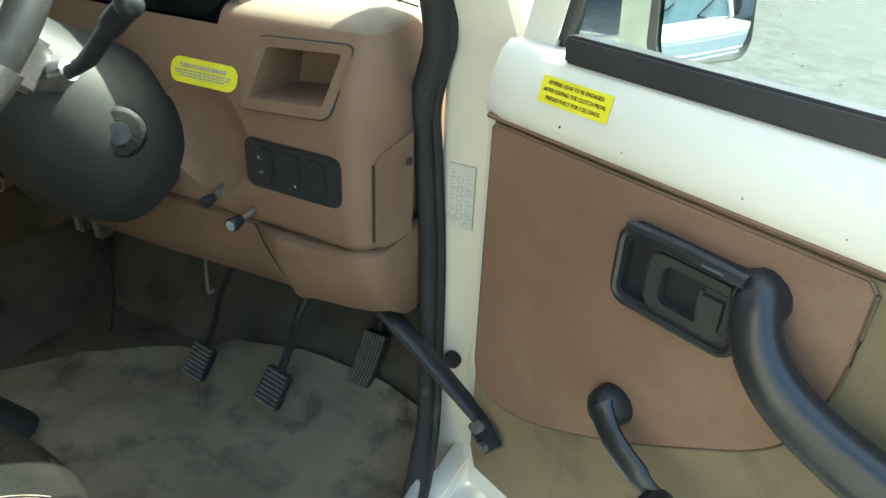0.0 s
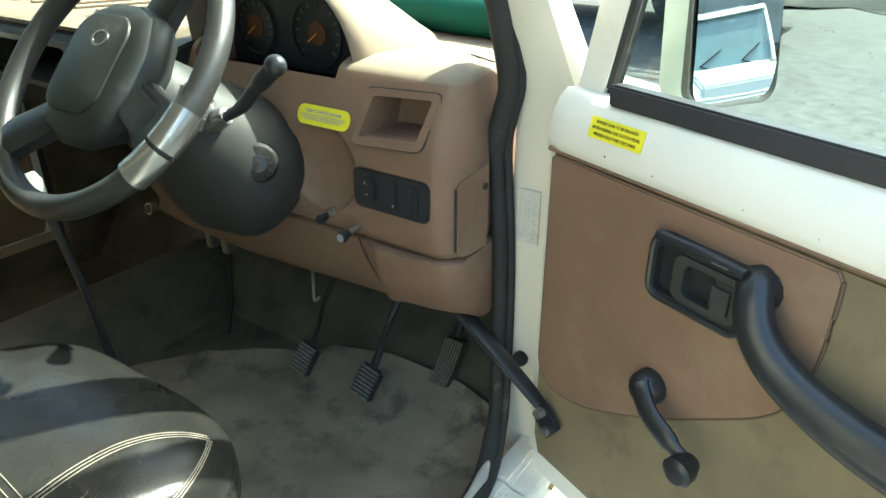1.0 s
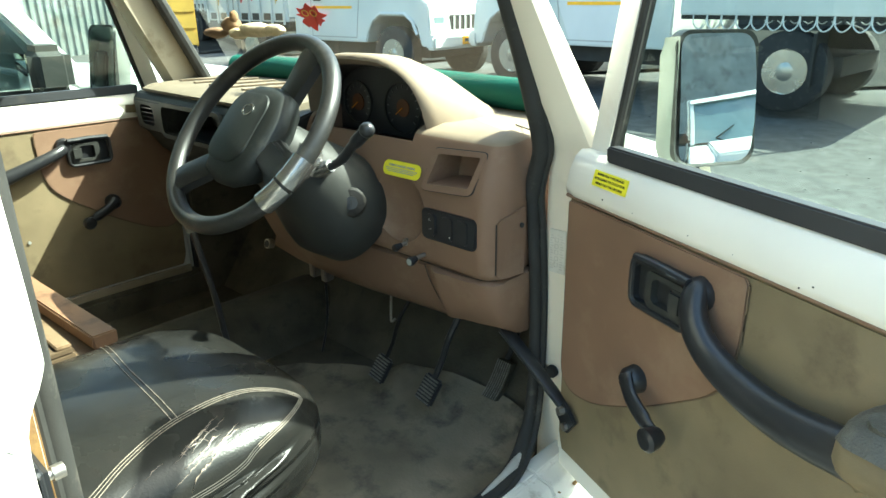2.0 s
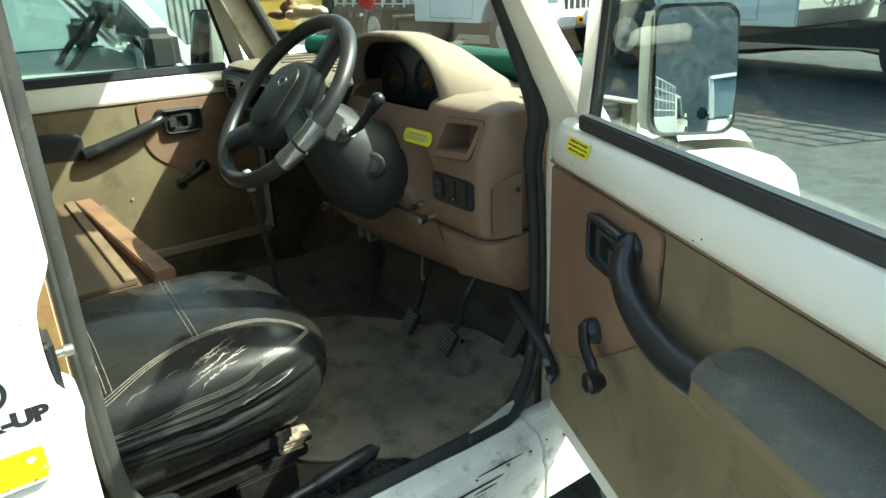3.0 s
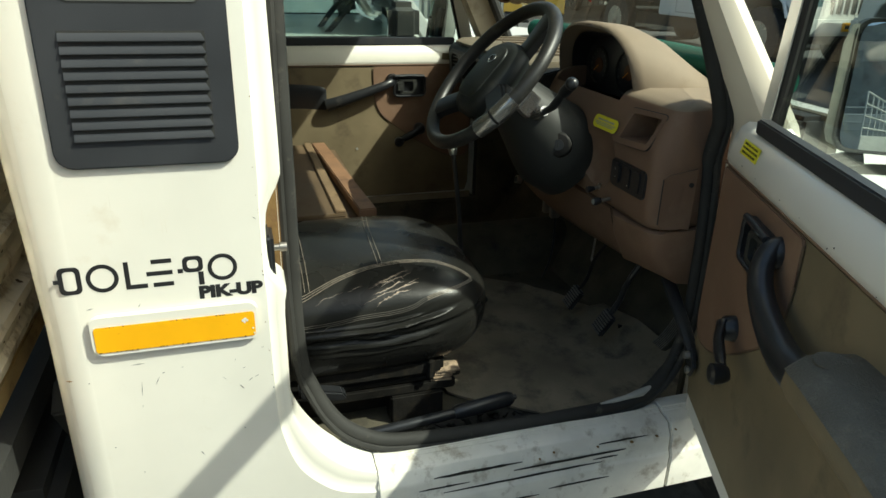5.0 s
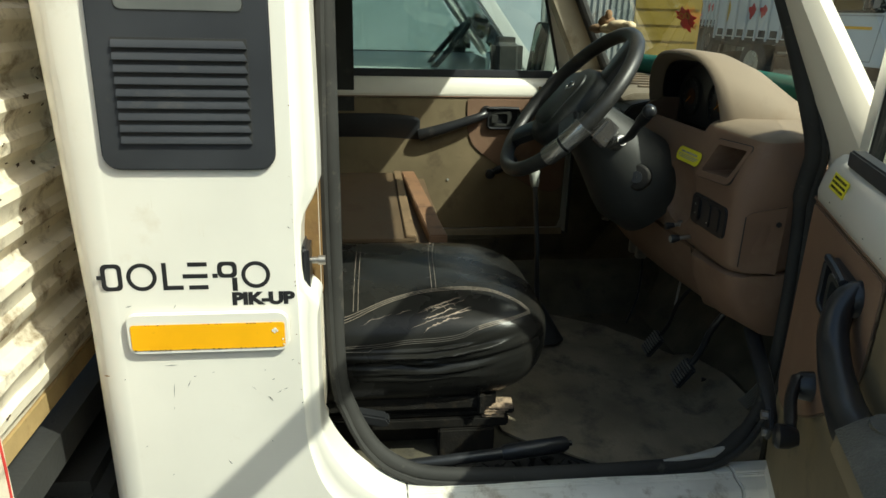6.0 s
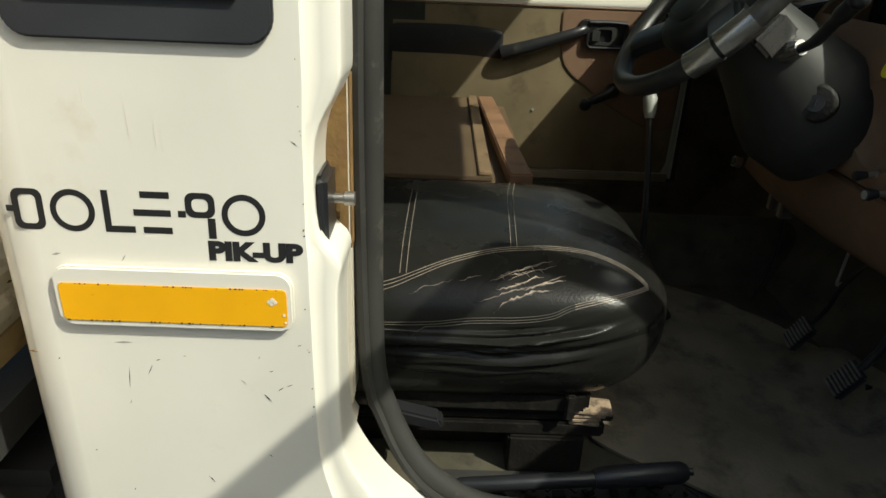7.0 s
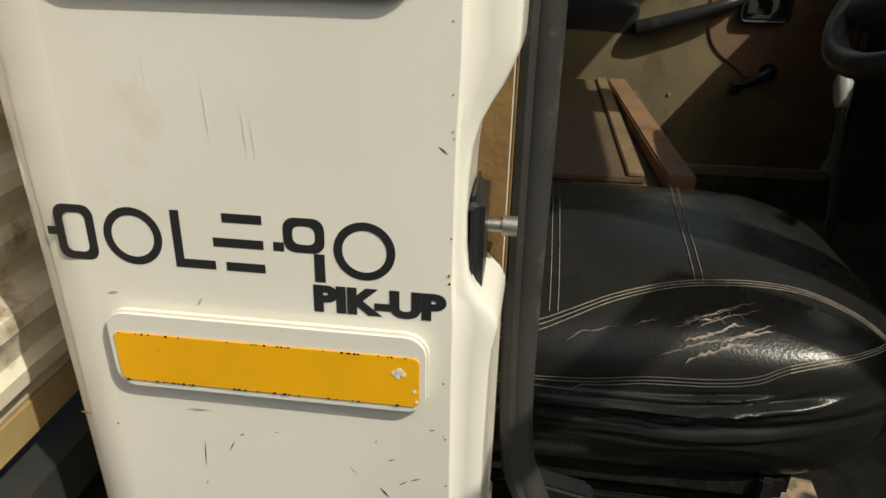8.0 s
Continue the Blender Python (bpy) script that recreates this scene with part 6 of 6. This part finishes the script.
part("side_wall", box(-0.95, -0.92, -2.3, -0.40, 0.70, 1.25, 0.01), CORR, bed)
part("bed_floor", box(-0.92, 0.832, -2.3, -0.40, 0.64, 0.70), DARK, bed)
part("bottom_rail", box(-0.92, 0.82, -0.47, -0.416, 0.735, 0.779, 0.004), RAIL, bed, "rusty rail under the bed's front wall")
part("under_brace", moved(box(0.35, 0.42, -0.36, -0.32, 0.2, 0.75, 0.004), Matrix.Translation((0.4, 0, 0.5)) @ Matrix.Rotation(radians(35), 4, "Y") @ Matrix.Translation((-0.4, 0, -0.5))), DARK, bed)
part("under_tank", box(-0.3, 0.62, -1.0, -0.36, 0.30, 0.56, 0.03), DARK, bed)

# ---- other vehicles in the yard ----
def pickup(m, label, bedkind="cage"):
    """x forward from the front axle, y to its left, z up; a small single-cab pickup."""
    v = thing("parked_pickup", label, "pickup truck", m, "parked pickups")
    hw = 0.78
    body = prism([(0.62, 0.48), (0.66, 0.62), (0.62, 0.98), (0.52, 1.04), (-0.62, 1.13), (-0.64, 1.15), (-2.06, 1.15), (-2.06, 0.50), (-0.52, 0.50), (-0.44, 0.72), (-0.25, 0.84), (0.25, 0.84), (0.42, 0.72), (0.50, 0.48)], "y", -hw, hw, 0.02)
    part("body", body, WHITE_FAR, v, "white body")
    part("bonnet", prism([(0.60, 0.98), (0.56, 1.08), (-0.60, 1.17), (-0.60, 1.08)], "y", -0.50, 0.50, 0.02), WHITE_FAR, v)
    # cab frame: pillars and roof, open between
    for s in (-1, 1):
        y0, y1 = s * 0.70, s * 0.765
        part("pillar", prism([(-0.60, 1.14), (-0.52, 1.14), (-0.98, 1.74), (-1.06, 1.74)], "y", min(y0, y1), max(y0, y1), 0.008), WHITE_FAR, v)
        part("pillar", prism([(-1.66, 1.14), (-2.06, 1.14), (-2.03, 1.76), (-1.66, 1.76)], "y", min(y0, y1), max(y0, y1), 0.008), WHITE_FAR, v)
        g = part("side_window", prism([(-0.66, 1.15), (-1.03, 1.72), (-1.66, 1.72), (-1.66, 1.15)], "y", s * 0.728, s * 0.732), GLASS, v)
        g.visible_shadow = False
        part("belt_trim", box(-1.70, -0.64, min(s * 0.765, s * 0.79), max(s * 0.765, s * 0.79), 1.125, 1.155), RUBBER, v)
        part("stripe", box(-1.64, -0.78, min(s * 0.781, s * 0.785), max(s * 0.781, s * 0.785), 0.93, 0.965), YELLOW, v)
        part("door_line", plate_hole([(-1.66, 0.55), (-0.70, 0.55), (-0.62, 1.10), (-1.66, 1.10)], [(-1.645, 0.565), (-0.71, 0.565), (-0.64, 1.085), (-1.645, 1.085)], "y", s * 0.7805, s * 0.783), FAINT, v)
        part("door_handle", box(-1.58, -1.42, min(s * 0.785, s * 0.80), max(s * 0.785, s * 0.80), 1.03, 1.06, 0.004), BLACKP, v)
        mi = part("mirror", box(-0.80, -0.66, min(s * 0.80, s * 0.96), max(s * 0.80, s * 0.96), 1.14, 1.31, 0.035, 3), GREYP, v, "grey outside mirror")
        part("glass", box(-0.805, -0.8005, min(s * 0.825, s * 0.935), max(s * 0.825, s * 0.935), 1.165, 1.285), MIRROR, mi)
        part("mirror_arm", box(-0.70, -0.67, min(s * 0.74, s * 0.82), max(s * 0.74, s * 0.82), 1.18, 1.21), BLACKP, v)
        part("headlight", box(0.56, 0.645, s * 0.60 - 0.12, s * 0.60 + 0.12, 0.72, 0.86, 0.03), PALEGLASS, v, "headlight")
        part("indicator", box(0.60, 0.648, s * 0.60 - 0.10, s * 0.60 + 0.10, 0.655, 0.70, 0.01), ORANGE, v)
        part("fog_lamp", disc((0.70, s * 0.52, 0.55), 0.05, 0.02, "x", 16, 0.005), PALEGLASS, v)
        part("arch_trim", tube([(-0.48, s * 0.79, 0.62), (-0.38, s * 0.79, 0.78), (-0.22, s * 0.79, 0.87), (0.22, s * 0.79, 0.87), (0.36, s * 0.79, 0.78), (0.44, s * 0.79, 0.62)], 0.022, 8), WHITE_FAR, v)
        for x in (0, -3.2):
            w = part("wheel", tube([(x, s * 0.60, 0.36), (x, s * 0.62, 0.36), (x, s * 0.77, 0.36), (x, s * 0.79, 0.36)], [0.32, 0.36, 0.36, 0.33], 28), TYRE, v, "black tyre")
            part("rim", tube([(x, s * 0.785, 0.36), (x, s * 0.795, 0.36), (x, s * 0.775, 0.36), (x, s * 0.80, 0.36)], [0.215, 0.20, 0.14, 0.05], 20), SILVER, w, "silver steel rim")
    part("roof", prism([(-0.93, 1.72), (-1.04, 1.79), (-1.5, 1.815), (-2.06, 1.79), (-2.08, 1.73)], "y", -0.765, 0.765, 0.02), WHITE_FAR, v)
    part("cab_back", box(-2.07, -2.03, -0.76, 0.76, 1.14, 1.76), WHITE_FAR, v)
    b = loft([[(-0.585, -0.70, 1.16), (-0.585, 0.70, 1.16)], [(-1.0, -0.69, 1.73), (-1.0, 0.69, 1.73)]], closed=False)
    part("windscreen", b, PALEGLASS, v, "pale reflecting windscreen")
    for y in (-0.35, 0.25):
        part("wiper", tube([(-0.56, y, 1.165), (-0.60, y + 0.12, 1.205), (-0.70, y - 0.18, 1.345)], 0.009, 6), RUBBER, v)
    gr = part("grille", box(0.60, 0.655, -0.40, 0.40, 0.66, 0.85, 0.015), GREYP, v, "slotted grille")
    for k in range(7):
        y = -0.33 + k * 0.11
        part("grille_bar", box(0.655, 0.668, y - 0.016, y + 0.016, 0.67, 0.84, 0.004), WHITE_FAR, gr)
    part("bumper", box(0.58, 0.74, -0.80, 0.80, 0.44, 0.62, 0.03), WHITE_FAR, v, "white bumper")
    part("plate", box(0.741, 0.747, -0.26, 0.26, 0.49, 0.59), YELLOW, v, "yellow number plate with a dark bar")
    part("plate_bar", box(0.7475, 0.749, -0.22, 0.22, 0.52, 0.56), INK, v)
    part("underside", box(-3.6, 0.45, -0.55, 0.55, 0.32, 0.49), DARK, v)
    for s in (-1, 1):
        part("seat_back", box(-1.95, -1.80, s * 0.36 - 0.24, s * 0.36 + 0.24, 0.95, 1.55, 0.04), LEATHER, v)
    ring_ = [(-0.95 + 0.12 * math.sin(2 * math.pi * k / 24), -0.36 + 0.18 * math.cos(2 * math.pi * k / 24), 1.22 + 0.14 * math.sin(2 * math.pi * k / 24)) for k in range(24)]
    part("steering_rim", tube(ring_, 0.014, 8, closed=True), BLACKP, v)
    part("dash_shelf", box(-0.95, -0.62, -0.70, 0.70, 1.0, 1.14, 0.02), GREYP, v)
    if bedkind == "panel":
        part("bed_floor", box(-4.35, -2.15, -0.82, 0.82, 0.66, 0.74), DARK, v)
        for s in (-1, 1):
            p = part("bed_wall", box(-4.35, -2.15, min(s * 0.80, s * 0.84), max(s * 0.80, s * 0.84), 0.74, 1.38, 0.006), WHITE_FAR, v, "white panelled bed wall with painted red shapes")
            for k in range(8):
                x = -4.33 + k * 0.30
                part("bed_rib", box(x, x + 0.035, min(s * 0.84, s * 0.87), max(s * 0.84, s * 0.87), 0.70, 1.42, 0.006), WHITE_FAR, p)
            for k in range(7):
                x = -4.24 + k * 0.30
                part("dark_step", box(x, x + 0.17, min(s * 0.84, s * 0.846), max(s * 0.84, s * 0.846), 0.76, 0.86), DARK, p)
            for x, w, h in ((-3.98, 0.10, 0.26), (-3.3, 0.17, 0.20), (-3.0, 0.17, 0.16), (-2.40, 0.10, 0.26)):
                rn = [(x + w / 2 * (1 + 0.3 * math.sin(3 * a)) * math.cos(a), 1.13 + h / 2 * (1 + 0.3 * math.sin(4 * a + x)) * math.sin(a)) for a in [2 * math.pi * k / 24 for k in range(24)]]
                part("painted_shape", prism(rn, "y", min(s * 0.8405, s * 0.844), max(s * 0.8405, s * 0.844)), REDP if w > 0.12 else OCHRE, p)
            for z in (1.50, 1.64, 1.78):
                part("cage_rail", tube([(-4.33, s * 0.84, z), (-2.16, s * 0.84, z)], 0.016, 8), WHITE_FAR, v)
            for k in range(8):
                x = -4.31 + k * 0.305
                part("cage_post", tube([(x, s * 0.84, 1.40), (x, s * 0.84, 1.80)], 0.016, 8), WHITE_FAR, v)
    else:
        part("bed_floor", box(-4.3, -2.15, -0.785, 0.785, 0.80, 0.85), DARK, v)
        for s in (-1, 1):
            part("bed_wall", box(-4.3, -2.15, min(s * 0.79, s * 0.82), max(s * 0.79, s * 0.82), 0.84, 1.22, 0.008), WHITE_FAR, v, "white bed wall")
            for z in (1.35, 1.55, 1.75, 1.95):
                part("cage_rail", tube([(-4.28, s * 0.80, z), (-2.17, s * 0.80, z)], 0.016, 8), WHITE_FAR, v)
            for k in range(7):
                x = -4.27 + k * 0.345
                part("cage_post", tube([(x, s * 0.80, 1.15), (x, s * 0.80, 1.95)], 0.016, 8), WHITE_FAR, v)
            for k in range(14):
                x = -2.3 - k * 0.14
                part("chain_link", tube(smooth_line([(x, s * 0.83, 0.84), (x - 0.012, s * 0.84, 0.76), (x - 0.07, s * 0.845, 0.715), (x - 0.128, s * 0.84, 0.76), (x - 0.135, s * 0.83, 0.84)], 3), 0.007, 6), WHITE_FAR, v)
        for z in (1.35, 1.55, 1.75, 1.95):
            part("cage_rail", tube([(-2.17, -0.80, z), (-2.17, 0.80, z)], 0.016, 8), WHITE_FAR, v)
        part("mud_flap", box(-3.45, -3.42, 0.55, 0.85, 0.25, 0.70), RUBBER, v)
    return v


def facing(x, y, dx, dy):
    return Matrix.Translation((x, y, ground_z(x, y))) @ Matrix.Rotation(math.atan2(dy, dx), 4, "Z")


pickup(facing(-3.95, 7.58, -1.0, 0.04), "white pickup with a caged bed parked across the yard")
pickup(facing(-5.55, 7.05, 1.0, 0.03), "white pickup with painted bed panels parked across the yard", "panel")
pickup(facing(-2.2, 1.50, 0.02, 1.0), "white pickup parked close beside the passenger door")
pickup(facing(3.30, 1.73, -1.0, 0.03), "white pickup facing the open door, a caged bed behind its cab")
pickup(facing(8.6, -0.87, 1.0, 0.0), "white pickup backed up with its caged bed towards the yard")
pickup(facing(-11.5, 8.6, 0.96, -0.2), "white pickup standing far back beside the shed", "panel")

# ---- sheds behind ----
def shed(name, x0, y0, x1, y1, h, material, label, step=0.16):
    L = math.hypot(x1 - x0, y1 - y0)
    ux, uy = (x1 - x0) / L, (y1 - y0) / L
    z0 = min(ground_z(x0, y0), ground_z(x1, y1)) - 0.1
    lo, hi = [], []
    n = int(L / step)
    for k in range(n + 1):
        for f, d in ((0, 0.0), (0.35, 0.0), (0.5, 0.04), (0.85, 0.04)):
            t = (k + f) * step
            p = (x0 + ux * t - uy * d, y0 + uy * t + ux * d)
            lo.append((*p, z0)), hi.append((*p, h))
    part(name, loft([lo, hi], closed=False), material, label=label, category="shed wall", kind="structure")


shed("wall_north", 14, 19, -20, 15, 4.2, WALLD, "dark shed wall across the yard", 0.3)
shed("wall_west", -16, 15, -15, -6, 4.5, WALLM, "grey corrugated sheet wall")
shed("wall_east", 16, -12, 17, 18, 9.0, WALLP, "pale dusty sheet wall on the yard's far side", 3.0)
shed("wall_south", -16, -14, 17, -13, 4.0, WALLM, "grey corrugated sheet wall behind", 0.3)
tr = thing("yellow_truck", "ochre-yellow truck tail with horizontal boards across the yard", "truck", facing(-9.7, 5.18, 0.44, 0.90))
part("bed_wall", box(-0.48, 0.48, -1.0, -0.9, 0.55, 2.4, 0.01), OCHRE, tr)
for k in range(8):
    part("board", box(-0.48, 0.48, -1.03, -1.0, 0.57 + k * 0.23, 0.77 + k * 0.23, 0.01), OCHRE, tr)
part("chassis", box(-0.40, 0.40, -0.9, -0.45, 0.40, 0.56, 0.02), DARK, tr)
for x in (-0.36, 0.36):
    part("wheel", tube([(x - 0.10, -0.68, 0.38), (x - 0.09, -0.68, 0.38), (x + 0.09, -0.68, 0.38), (x + 0.10, -0.68, 0.38)], [0.32, 0.38, 0.38, 0.32], 24), TYRE, tr)
pan = tagged(part("leaning_panel", moved(box(-0.9, 0.9, -0.02, 0.02, 0, 1.5, 0.004), pose(-5.0, 0.9, 0.62, -8, 0, 78)), BLUEPALE), "pale blue painted panel standing behind the next pickup", "panel")
